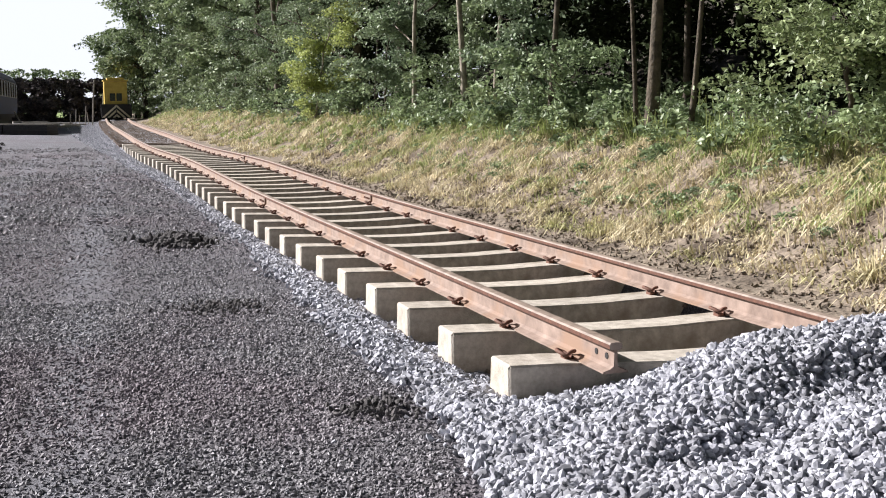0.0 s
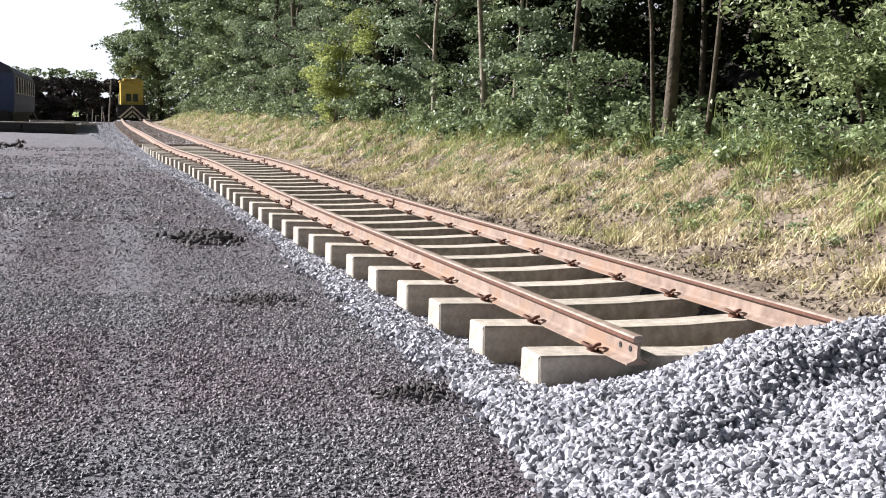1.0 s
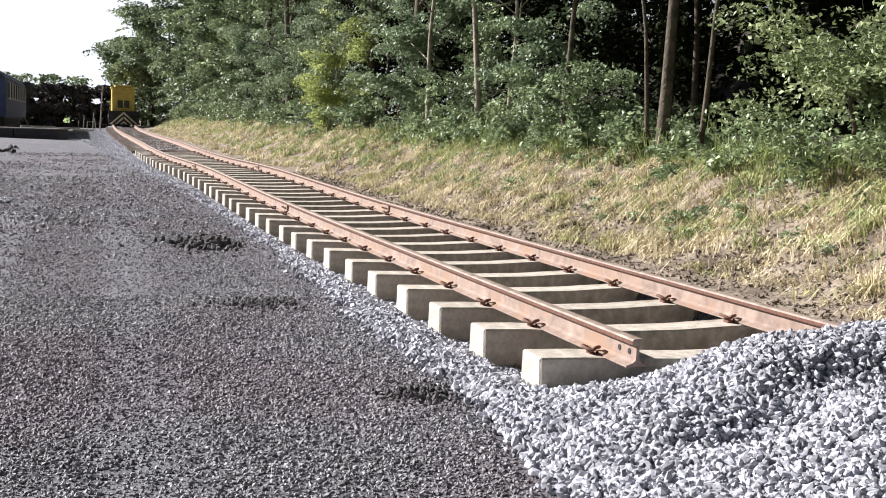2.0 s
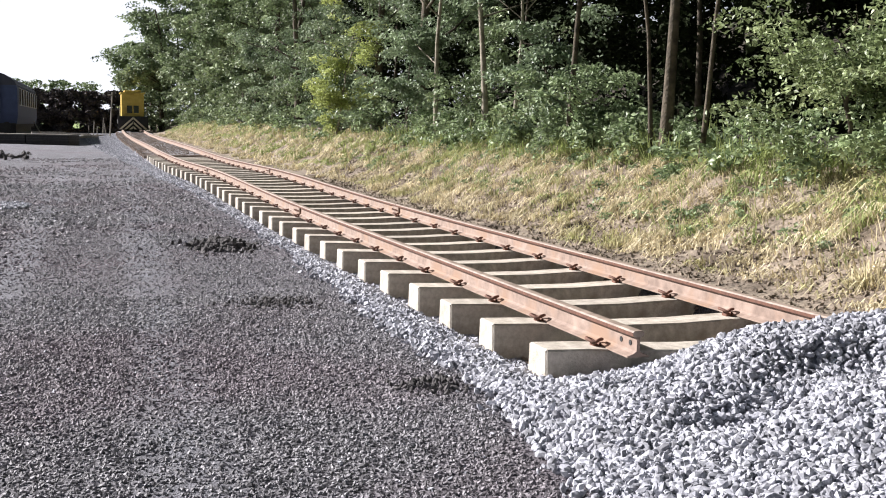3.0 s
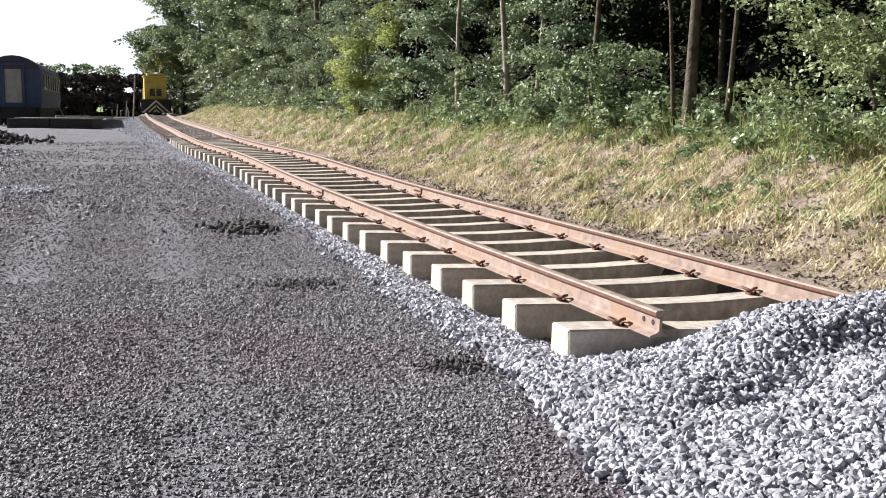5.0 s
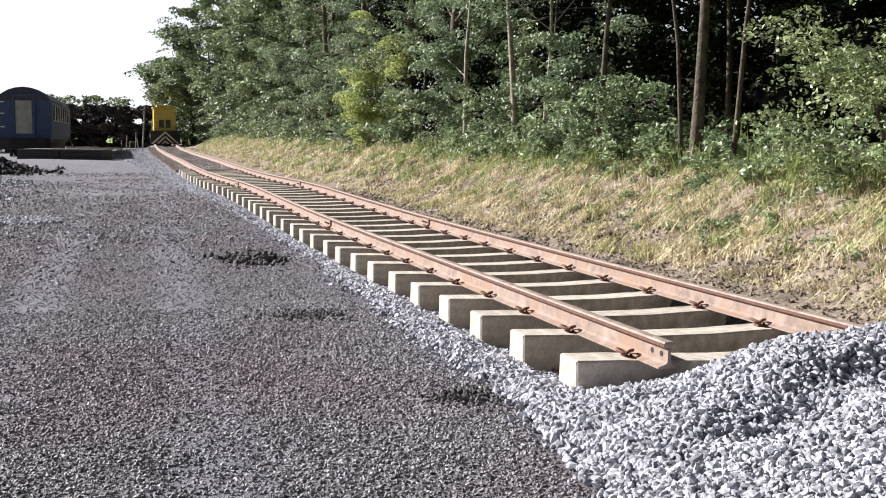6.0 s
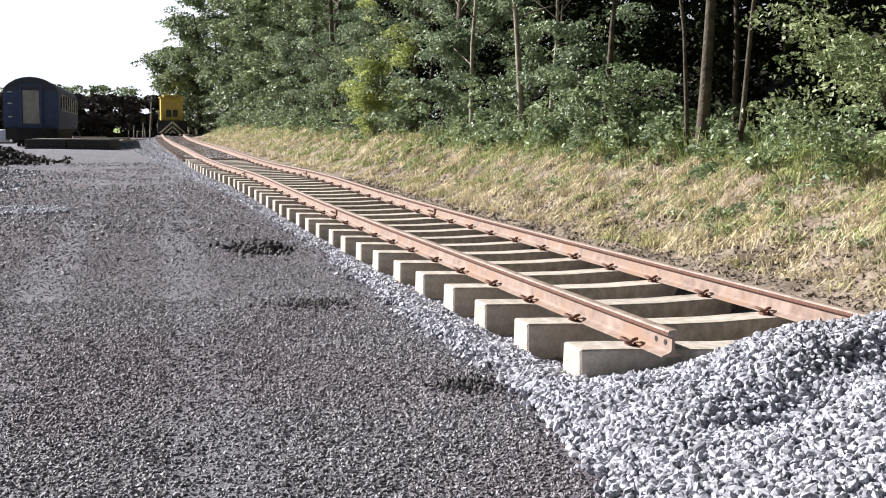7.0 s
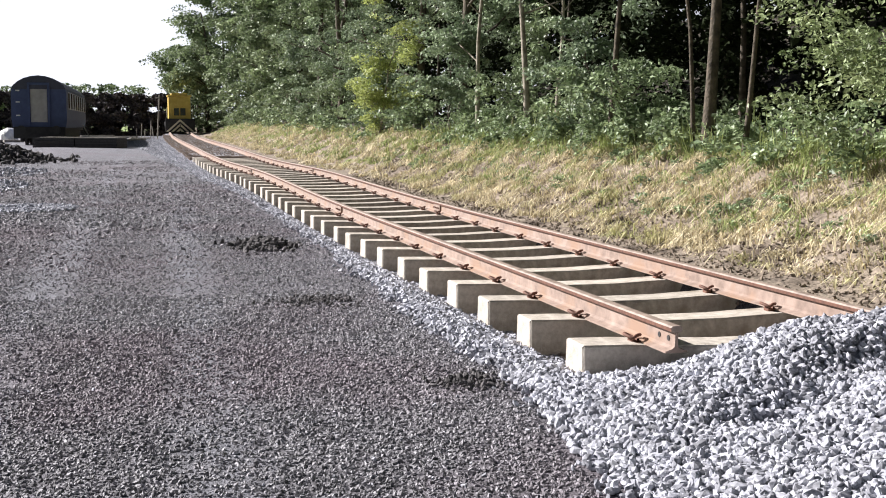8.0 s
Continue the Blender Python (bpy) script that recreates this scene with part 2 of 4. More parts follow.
BARK = material("tree_bark", (0.035, 0.028, 0.02), (0.13, 0.105, 0.075), 7, 0.95, 0.8, 25, relief=0.02)
BARK_PALE = material("pale_bark", (0.14, 0.12, 0.09), (0.38, 0.34, 0.27), 7, 0.9, 0.6, 25, relief=0.015)
NAVY = material("blue_coach_paint", (0.035, 0.05, 0.12), (0.055, 0.078, 0.175), 3, 0.6, 0.1, 40)
COACH_REFLECTION = material("pale_side_reflection", (0.28, 0.33, 0.42), (0.42, 0.46, 0.54), 2, 0.35, 0.1, 40)
BLACK = material("black_underframe", (0.012, 0.012, 0.013), (0.03, 0.028, 0.027), 6, 0.7, 0.4, 60)
ROOF = material("grey_coach_roof", (0.03, 0.032, 0.055), (0.05, 0.052, 0.08), 3, 0.6, 0.2, 40)
PALE = material("pale_door_board", (0.28, 0.27, 0.26), (0.40, 0.38, 0.36), 2.5, 0.8, 0.2, 40)
YELLOW = material("yellow_loco_paint", (0.45, 0.31, 0.05), (0.60, 0.44, 0.09), 3, 0.45, 0.15, 40, third=(0.35, 0.24, 0.05), third_scale=2.0, third_at=(0.6, 0.75))
CREAM = material("cream_stripe", (0.55, 0.50, 0.36), (0.70, 0.64, 0.48), 4, 0.6, 0.1, 40)
TIMBER = material("grey_timber", (0.22, 0.20, 0.17), (0.42, 0.39, 0.34), 6, 0.9, 0.5, 50)
# Dark greyed leaf colour paints the hedge's side that faces away from the sun.
HEDGE_SHADE = material("hedge_leaf_painted_shade", (0.07, 0.062, 0.062), (0.14, 0.125, 0.125), 0.8, 1.0, 0, random_by="island", spread=0.4, sheen=0.1)
WHITE = material("white_bag", (0.62, 0.62, 0.60), (0.8, 0.8, 0.78), 6, 0.7, 0.3, 20)


def glass():
    m = bpy.data.materials.new("dark_window_glass")
    m.use_nodes = True
    b = m.node_tree.nodes["Principled BSDF"]
    b.inputs["Base Color"].default_value, b.inputs["Roughness"].default_value = (0.02, 0.022, 0.025, 1), 0.08
    return m


GLASS = glass()


# Slope and start of the two lines where wheels have run.
WHEEL_MARKS = ((0.021, -3.957), (0.036, -2.679))


def yard_material():
    """Rolled cinders: dark, reddish in patches, paler where wheels have run and farther off."""
    m = material("cinder_yard", (0.02, 0.019, 0.023), (0.235, 0.225, 0.25), 62, 0.9, 1.0, 75, third=(0.135, 0.113, 0.127), third_scale=0.22, third_at=(0.48, 0.66), relief=0.025, detail=3.0)
    nt = m.node_tree
    b = nt.nodes["Principled BSDF"]
    base = b.inputs["Base Color"].links[0].from_socket
    link = nt.links.new
    geo = nt.nodes.new("ShaderNodeTexCoord")
    sep = nt.nodes.new("ShaderNodeSeparateXYZ")
    link(geo.outputs["Object"], sep.inputs[0])

    def math_node(op, a, c):
        n = nt.nodes.new("ShaderNodeMath")
        n.operation = op
        for i, v in enumerate((a, c)):
            if isinstance(v, (int, float)):
                n.inputs[i].default_value = v
            elif v is not None:
                link(v, n.inputs[i])
        return n.outputs[0]

    bands = None
    for (slope, centre), half in zip(WHEEL_MARKS, (0.4, 0.34)):
        u = math_node("SUBTRACT", sep.outputs["X"], math_node("MULTIPLY", sep.outputs["Y"], slope))
        d = math_node("ABSOLUTE", math_node("SUBTRACT", u, centre), None)
        r = nt.nodes.new("ShaderNodeMapRange")
        r.inputs[1].default_value, r.inputs[2].default_value, r.inputs[3].default_value, r.inputs[4].default_value = half * 0.1, half, 0.8, 0.0
        link(d, r.inputs[0])
        bands = r.outputs[0] if bands is None else math_node("MAXIMUM", bands, r.outputs[0])
    nz = nt.nodes.new("ShaderNodeTexNoise")
    nz.inputs["Scale"].default_value, nz.inputs["Detail"].default_value = 2.5, 6.0
    link(geo.outputs["Object"], nz.inputs["Vector"])
    blot = nt.nodes.new("ShaderNodeTexNoise")
    blot.inputs["Scale"].default_value, blot.inputs["Detail"].default_value, blot.inputs["Roughness"].default_value = 1.4, 9.0, 0.7
    link(geo.outputs["Object"], blot.inputs["Vector"])
    tone = nt.nodes.new("ShaderNodeMapRange")
    for i, v in enumerate((0.3, 0.7, 0.55, 1.4)):
        tone.inputs[i + 1].default_value = v
    link(blot.outputs["Fac"], tone.inputs[0])
    vary = nt.nodes.new("ShaderNodeHueSaturation")
    link(tone.outputs[0], vary.inputs["Value"]), link(base, vary.inputs["Color"])
    base = vary.outputs["Color"]
    worn = math_node("MULTIPLY", bands, nz.outputs["Fac"])
    # Distance alone also raises the pale bluish blend, apart from the wheel marks.
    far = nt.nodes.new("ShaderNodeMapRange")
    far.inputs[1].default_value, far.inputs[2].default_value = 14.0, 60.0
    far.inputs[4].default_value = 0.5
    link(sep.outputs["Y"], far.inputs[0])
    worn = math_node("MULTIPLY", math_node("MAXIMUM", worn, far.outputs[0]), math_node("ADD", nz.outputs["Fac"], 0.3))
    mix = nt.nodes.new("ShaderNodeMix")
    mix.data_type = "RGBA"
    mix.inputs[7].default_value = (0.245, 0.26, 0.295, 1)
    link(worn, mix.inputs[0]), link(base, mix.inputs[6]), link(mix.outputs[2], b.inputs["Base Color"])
    return m


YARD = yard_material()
FIELD = material("field_grass", (0.16, 0.24, 0.06), (0.28, 0.36, 0.12), 0.3, 0.9, 0.3, 8)

# ---- ground ----
def axis(*spans):
    return np.concatenate([np.arange(a, b, s) for a, b, s in spans])


def sheet(name, xs, ys, zf, mats, face_mat=None):
    X, Y = np.meshgrid(xs, ys, indexing="ij")
    V = np.stack([X, Y, zf(X, Y)], -1).reshape(-1, 3)
    n = len(ys)
    i, j = np.meshgrid(np.arange(len(xs) - 1), np.arange(n - 1), indexing="ij")
    a = (i * n + j).ravel()
    F = np.stack([a, a + n, a + n + 1, a + 1], -1)
    fm = None
    if face_mat:
        c = V[F].mean(1)
        fm = face_mat(c[:, 0], c[:, 1])
    return fast_mesh(name, V, F, mats, fm, True)


def land(x, y):
    z = ground_z(x, y)
    hill = 2.6 * step(86, 220, y) * step(-4, -24, x)
    # Added rise behind the wood closes gaps that let the sky through.
    slope = 5.0 * step(13, 25, np.asarray(x)) * (1 - step(46, 68, y))
    return z + hill + slope


xs = axis((-900, -100, 80), (-100, -20, 8), (-20, -6, 0.7), (-6, 5.2, 0.09), (5.2, 12, 0.5), (12, 40, 4), (40, 900, 80))
ys = axis((-300, -20, 40), (-20, -4, 1.5), (-4, 20, 0.13), (20, 60, 0.5), (60, 160, 3), (160, 1500, 90))
ground = tagged(new("ground", sheet("ground", xs, ys, land, (YARD, EARTH, FIELD, WOOD_FLOOR_SHADE), lambda x, y: np.where((x - left_x(y) > 4.7) & (y < 100), 3, np.where(x - left_x(y) > 1.62, 1, np.where((y > 92) | (x < -15), 2, 0))))), "dark rolled cinder yard below a steep earth bank beside the track", "ground", kind="structure")

bx, by = axis((-1.9, 4.6, 0.06)), axis((-3.2, 14, 0.06), (14, 34, 0.15), (34, 88, 0.6))


EDGE_U = lerp_table([(-10, -1.35), (-1.2, -1.08), (-0.5, -0.92), (0.4, -0.8), (3, -0.82), (5, -0.75), (9, -0.66), (13, -0.66), (18, -0.75), (24, -0.9), (31, -0.95), (40, -1.5), (60, -2.2), (90, -2.6)])


def edge_u(y):
    """Where the stone gives way to the yard, measured from the rail."""
    return EDGE_U(y) + 0.05 * wobble(y, y, 0.5)


def bed(x, y):
    z = bed_z(x, y)
    u = x - left_x(y)
    out = np.maximum(step(0.06, -0.12, u - edge_u(y)), step(1.9, 2.4, u) * step(-0.2, 0.6, y))
    beyond = step(0.9, 1.05, ((x - 0.8) / 2.9) ** 2 + ((y + 0.6) / 2.6) ** 2) * (y < -0.6)
    return z - 0.2 * np.maximum(out, 2.0 * beyond)


ballast_bed = tagged(new("ballast_bed", sheet("ballast_bed", bx, by, bed, (BED,))), "bed of crushed grey stone under the track", "ballast", kind="structure")


# ---- loose stones ----
def stone_kind(seed, quick=False):
    r = np.random.default_rng(seed)
    bm = bmesh.new()
    if quick == 2:
        for c in ((1, 0, 0), (-1, 0, 0), (0, 1, 0), (0, -1, 0), (0, 0, 1), (0, 0, -1)):
            bm.verts.new(c)
        bmesh.ops.convex_hull(bm, input=bm.verts[:])
        bm.verts.index_update()
    elif quick:
        bmesh.ops.create_cube(bm, size=1.25)
    else:
        bmesh.ops.create_icosphere(bm, subdivisions=1, radius=1.0)
    bmesh.ops.triangulate(bm, faces=bm.faces[:])
    v = np.array([p.co[:] for p in bm.verts])
    f = np.array([[q.index for q in p.verts] for p in bm.faces])
    bm.free()
    v = v * (1 + r.uniform(-0.2, 0.2, (len(v), 1))) * np.array([1.35, 0.85, 0.66]) * r.uniform(0.85, 1.15, 3)
    return v, f


def scatter(name, pos, size, mats, quick=False, flat=0.6):
    """Stones of many sizes and turns, joined."""
    n = len(pos)
    kind = rng.integers(0, 6, n)
    q = rng.normal(size=(n, 4)) * np.array([1, flat, flat, 1])
    q /= np.linalg.norm(q, axis=1)[:, None]
    w, x, y, z = q.T
    R = np.stack([1 - 2 * (y * y + z * z), 2 * (x * y - z * w), 2 * (x * z + y * w), 2 * (x * y + z * w), 1 - 2 * (x * x + z * z), 2 * (y * z - x * w), 2 * (x * z - y * w), 2 * (y * z + x * w), 1 - 2 * (x * x + y * y)], -1).reshape(n, 3, 3)
    out = []
    for k in range(6):
        v, f = stone_kind(k + 20, quick)
        idx = np.where(kind == k)[0]
        if not len(idx):
            continue
        V = np.einsum("nij,vj->nvi", R[idx], v) * size[idx, None, None] + pos[idx, None]
        F = (f[None] + (np.arange(len(idx)) * len(v))[:, None, None]).reshape(-1, 3)
        out.append((V.reshape(-1, 3), F))
    return fast_mesh(name, *merge(out), mats)


def spots(n, x0, x1, y0, y1):
    return rng.uniform(x0, x1, n), rng.uniform(y0, y1, n)


def stones_on(name, x, y, zf, lo, hi, mats, sink=0.3, quick=False, lift=0.0):
    s = lo + (hi - lo) * rng.beta(1.6, 2.4, len(x))
    p = np.stack([x, y, zf(x, y) + s * (0.55 - sink) + lift * rng.uniform(0, 1, len(x))], -1)
    return scatter(name, p, s, mats, quick)


def edge_keep(x, y):
    """Within the ragged left edge of the stone."""
    u = x - left_x(y)
    lim = edge_u(y) + 0.06 * wobble(y, x, 0.35) + rng.normal(0, 0.05, len(x))
    return u > lim


x, y = spots(46000, -1.9, 2.9, -3.2, 0.6)
k = edge_keep(x, y) & ((y > -0.6) | (((x - 0.8) / 2.9) ** 2 + ((y + 0.6) / 2.6) ** 2 < 1 + 0.12 * wobble(x, y, 0.5))) & ~((y > 0.1) & (mound(x, y) < 0.02) & (x > -0.45) & (x < 2.0))
gravel_heap = tagged(new("gravel_heap", stones_on("gravel_heap", x[k], y[k], top_z, 0.013, 0.034, (STONE,), lift=0.02)), "heap of loose pale grey ballast stone over the track end", "gravel heap", kind="stuff")
x, y = spots(26000, -1.15, -0.3, 0.4, 14)
x3, y3 = spots(15000, -1.3, -0.2, 14, 34)
x, y = np.concatenate([x, x3]) , np.concatenate([y, y3])
x = x + left_x(y)
k = edge_keep(x, y)
shoulder = tagged(new("ballast_stones", stones_on("ballast_stones", x[k], y[k], top_z, 0.014, 0.032, (STONE,), quick=True)), "crushed grey ballast stones along the sleeper ends", "ballast", kind="stuff")
x, y = spots(6000, -0.3, 1.8, 0.4, 20)
between = tagged(new("ballast_stones", stones_on("ballast_stones", x, y, top_z, 0.014, 0.03, (OLD_STONE,), quick=2)), "old brown ballast in the gaps between the sleepers", "ballast", kind="stuff")
x, y = spots(9000, -0.45, 1.8, 31, 80)
x = x + left_x(y)
old_stones = tagged(new("ballast_stones", stones_on("ballast_stones", x, y, bed_z, 0.014, 0.03, (OLD_STONE,), quick=2)), "old brown ballast between the distant rails", "ballast", kind="stuff")
x, y = spots(46000, -2.7, -0.4, 33, 84)
x = x + left_x(y)
k = edge_keep(x, y)
far_stones = tagged(new("ballast_stones", stones_on("ballast_stones", x[k], y[k], top_z, 0.025, 0.055, (STONE,), quick=2)), "crushed grey ballast stones beside the distant rails", "ballast", kind="stuff")

x, y = spots(120000, -5.6, -0.6, -2.2, 20)
xn, yn = spots(52000, -4.2, -0.8, -2.0, 4.5)
x, y = np.concatenate([x, xn]), np.concatenate([y, yn])
worn = np.minimum(*(np.abs(x - a * y - b) for a, b in WHEEL_MARKS))
k = ~edge_keep(x + 0.08, y) & (rng.uniform(size=len(x)) < np.clip(1.25 - 0.05 * y, 0.1, 1)) & ((worn > 0.25) | (rng.uniform(size=len(x)) < 0.55))
chips = tagged(new("cinder_chips", stones_on("cinder_chips", x[k], y[k], ground_z, 0.005, 0.017, (CHIP,), quick=2)), "small dark cinder chips over the yard", "gravel", kind="stuff")
x, y = spots(33000, -8.0, -0.6, 5, 36)
k = ~edge_keep(x + 0.08, y) & (rng.uniform(size=len(x)) < step(5, 13, y)) & (wobble(x, y, 2.2, 3.0) + rng.normal(0, 0.5, len(x)) > 0.9 * step(20, 36, y) - 0.3)
far_chips = tagged(new("cinder_chips", stones_on("cinder_chips", x[k], y[k], ground_z, 0.012, 0.04, (CHIP,), quick=2, sink=0.4)), "dark cinder lumps over the distant yard", "gravel", kind="stuff")
x, y = spots(1100, -5.8, -0.9, -2, 16)
pale_chips = tagged(new("pale_chips", stones_on("pale_chips", x, y, ground_z, 0.006, 0.018, (STONE,), quick=True)), "few stray pale stones on the dark yard", "gravel", kind="stuff")


def clod_heap(name, cx, cy, rx, ry, h, n, lo, hi, label):
    x, y = cx + rx * 0.5 * rng.normal(size=n), cy + ry * 0.5 * rng.normal(size=n)
    k = wobble(x, y, 0.16 * rx / 0.5, 6.0) > -0.45
    x, y = x[k], y[k]
    top = lambda x, y: ground_z(x, y) + h * np.clip(1 - ((x - cx) / rx) ** 2 - ((y - cy) / ry) ** 2, 0, 1) * (0.7 + 0.3 * wobble(x, y, 0.2, 1.0))
    return tagged(new(name, stones_on(name, x, y, top, lo, hi, (SOIL,), lift=0.01)), label, "spoil heap", kind="stuff")


clod_heap("spoil_heap", -1.42, 8.5, 0.38, 0.55, 0.1, 500, 0.015, 0.06, "low heap of dark broken spoil on the yard")
clod_heap("spoil_heap", -1.12, 0.53, 0.22, 0.2, 0.04, 200, 0.008, 0.025, "small scrape of dark spoil beside the ballast")
clod_heap("spoil_heap", -1.54, 3.84, 0.4, 0.35, 0.02, 200, 0.008, 0.025, "thin scatter of dark spoil on the yard")
clod_heap("spoil_heap", -7.6, 36.5, 2.0, 2.4, 0.62, 1500, 0.05, 0.16, "dark heap of dug soil at the yard's edge")

for px, py, rx, ry, n, lo, hi, what in ((-4.8, 15.4, 0.9, 0.8, 3600, 0.018, 0.05, "spill of pale crushed stone on the dark yard"), (-6.4, 21.5, 1.2, 3.0, 900, 0.02, 0.06, "rough pale rubble at the yard's edge"), (-6.4, 28.5, 1.2, 2.4, 300, 0.02, 0.07, "rough pale rubble at the yard's edge")):
    a, r = rng.uniform(0, 2 * np.pi, n), np.sqrt(rng.uniform(0, 1, n))
    tagged(new("pale_gravel", stones_on("pale_gravel", px + rx * r * np.cos(a), py + ry * r * np.sin(a), ground_z, lo, hi, (STONE,), quick=True)), what, "gravel", kind="stuff")

# ---- track ----
GAUGE, PITCH, FIRST = 1.505, 0.9026, 0.36


def sleeper_mesh():
    st = [(-1.24, 0.216), (-1.228, 0.226), (-0.95, 0.220), (-0.72, 0.206), (-0.45, 0.196), (-0.22, 0.187), (0.22, 0.187), (0.45, 0.197), (0.72, 0.206), (0.95, 0.220), (1.228, 0.226), (1.24, 0.216)]
    V, F = [], []
    for i, (x, top) in enumerate(st):
        end = 0.012 if i in (0, len(st) - 1) else 0.0
        for yy, z in ((-0.150 + end, -0.03), (-0.147 + end, 0.02), (-0.136 + end, top - 0.012), (-0.126, top), (0.126, top), (0.136 - end, top - 0.012), (0.147 - end, 0.02), (0.150 - end, -0.03)):
            V.append((x, yy, z))
    for i in range(len(st) - 1):
        for j in range(8):
            a, b = i * 8 + j, i * 8 + (j + 1) % 8
            F.append((a, b, b + 8, a + 8))
    me = bpy.data.meshes.new("concrete_sleeper")
    m = (len(st) - 1) * 8
    me.from_pydata(V, [], F + [tuple(range(7, -1, -1)), tuple(range(m, m + 8))])
    me.materials.append(CONCRETE)
    return me


def clip_mesh():
    """A bent spring clip: a rod wound in an open loop."""
    pts = [(0.0, 0.05, 0.028), (0.0, -0.02, 0.03), (0.01, -0.055, 0.04), (0.045, -0.06, 0.052), (0.06, -0.025, 0.055), (0.055, 0.02, 0.05), (0.035, 0.05, 0.04), (0.012, 0.045, 0.055), (-0.022, 0.03, 0.058), (-0.03, -0.01, 0.05), (-0.02, -0.04, 0.03)]
    fine = []
    for a, b in zip(pts[:-1], pts[1:]):
        fine += [tuple(np.array(a) * (1 - t) + np.array(b) * t) for t in (0, 0.5)]
    fine.append(pts[-1])
    v, f = tube(fine, [0.0105] * len(fine), 7)
    return fast_mesh("rail_clip", v, f, (RUST_DARK_AND_SHADE,), None, True)


SLEEPER, CLIP = sleeper_mesh(), clip_mesh()
OLD_SLEEPER = bpy.data.meshes.new("timber_sleeper")
bm = boxes((-1.3, 1.3, -0.125, 0.125, 0.0, 0.2))
bmesh.ops.bevel(bm, geom=bm.edges[:], offset=0.008, segments=1, affect="EDGES")
bm.to_mesh(OLD_SLEEPER), bm.free()
OLD_SLEEPER.materials.append(OLD_TIMBER)
HOUSING = bpy.data.meshes.new("clip_shoulder")
bm = boxes((-0.02, 0.035, -0.035, 0.035, -0.01, 0.03))
bmesh.ops.bevel(bm, geom=bm.edges[:], offset=0.006, segments=1, affect="EDGES")
bm.to_mesh(HOUSING), bm.free()
HOUSING.materials.append(RUST_DARK_AND_SHADE)


def track_pose(y, dx=0.0, dz=0.0):
    y = float(y)
    head = math.degrees(math.atan2(float(left_x(y + 0.3) - left_x(y - 0.3)), 0.6))
    tilt = math.degrees(math.atan2(float(rise(y + 0.3) - rise(y - 0.3)), 0.6))
    return pose(float(left_x(y)) + dx, y, float(rise(y)) + dz, tilt, 0, -head)


y = FIRST
master = None
while y < 82:
    turn = pose(0, 0, 0, random.uniform(-0.4, 0.4), random.uniform(-0.3, 0.3), random.uniform(-0.9, 0.9))
    m = track_pose(y + random.uniform(-0.02, 0.02)) @ Matrix.Translation((GAUGE / 2 + random.uniform(-0.015, 0.015), 0, -0.012)) @ turn
    if master is None:
        master = tagged(new("concrete_sleeper", SLEEPER), "weathered pale concrete sleeper with rusty rail clips", "sleeper", "sleepers under the track")
        master.matrix_basis = m
        for sx in (-GAUGE / 2, GAUGE / 2):
            for side in (-1, 1):
                p = Matrix.Translation((sx + side * 0.088, 0, 0.2)) @ pose(0, 0, 0, 0, 0, 0 if side > 0 else 180)
                part("rail_clip", CLIP, None, master, "rusty bent steel spring clip", p)
                part("clip_shoulder", HOUSING, None, master, "", p)
    elif y < 33.2:
        copy_thing(master, m)
    else:
        old = tagged(part("timber_sleeper", OLD_SLEEPER, None, at=m), "old brown timber sleeper sunk in the ballast", "sleeper", "old sleepers under the track")
    y += PITCH

HEAD = [(-0.0355, 0.1255), (-0.009, 0.119), (0.009, 0.119), (0.0355, 0.1255), (0.0365, 0.148), (0.028, 0.158), (0.0, 0.1605), (-0.028, 0.158), (-0.0365, 0.148)]
LOWER = [(-0.07, 0), (0.07, 0), (0.07, 0.010), (0.03, 0.022), (0.011, 0.036), (0.009, 0.108), (0.009, 0.122), (-0.009, 0.122), (-0.009, 0.108), (-0.011, 0.036), (-0.03, 0.022), (-0.07, 0.010)]


def swept(name, outline, y0, y1, dx, mats, dark=()):
    ys = np.linspace(y0, y1, max(3, int((y1 - y0) / 0.45)))
    n = len(outline)
    V, F = [], []
    for yy in ys:
        m = track_pose(yy, 0, 0.199)
        V += [tuple(m @ Vector((dx + a, 0, b))) for a, b in outline]
    for i in range(len(ys) - 1):
        for j in range(n):
            F.append((i * n + j, i * n + (j + 1) % n, (i + 1) * n + (j + 1) % n, (i + 1) * n + j))
    me = bpy.data.meshes.new(name)
    me.from_pydata(V, [], F + [tuple(range(n - 1, -1, -1)), tuple(range((len(ys) - 1) * n, len(ys) * n))])
    for m in mats:
        me.materials.append(m)
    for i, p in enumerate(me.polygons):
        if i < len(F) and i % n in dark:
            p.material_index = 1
    return me


def rail(y0, y1, dx, label):
    """Foot and web in one piece, the worn head on top."""
    ob = tagged(new("rail", swept("rail", LOWER, y0, y1, dx, (RUST,))), label, "rail", "rails of the track")
    # Dark left side and underside paint in the shadow line below the head.
    part("rail_head", swept("rail_head", HEAD, y0, y1, dx, (HEAD_RUST, RUST_DARK_AND_SHADE), (0, 8)), None, ob, "dull worn running surface")
    return ob


def joint(y, dx):
    t = empty("fishplate", track_pose(y, dx, 0.199), "pair of rusty bolted steel fishplates joining two rails", "fishplate", "rail joints")
    for s in (-1, 1):
        part("plate", boxes((s * 0.024 - 0.011, s * 0.024 + 0.011, -0.17, 0.17, 0.03, 0.119)), RUST, t, "", bevel=0.004)
        for by_ in (-0.12, -0.045, 0.045, 0.12):
            part("bolt", rods(((s * 0.03, by_, 0.075), (s * 0.055, by_, 0.075), 0.012), seg=6), RUST_DARK_AND_SHADE, t)


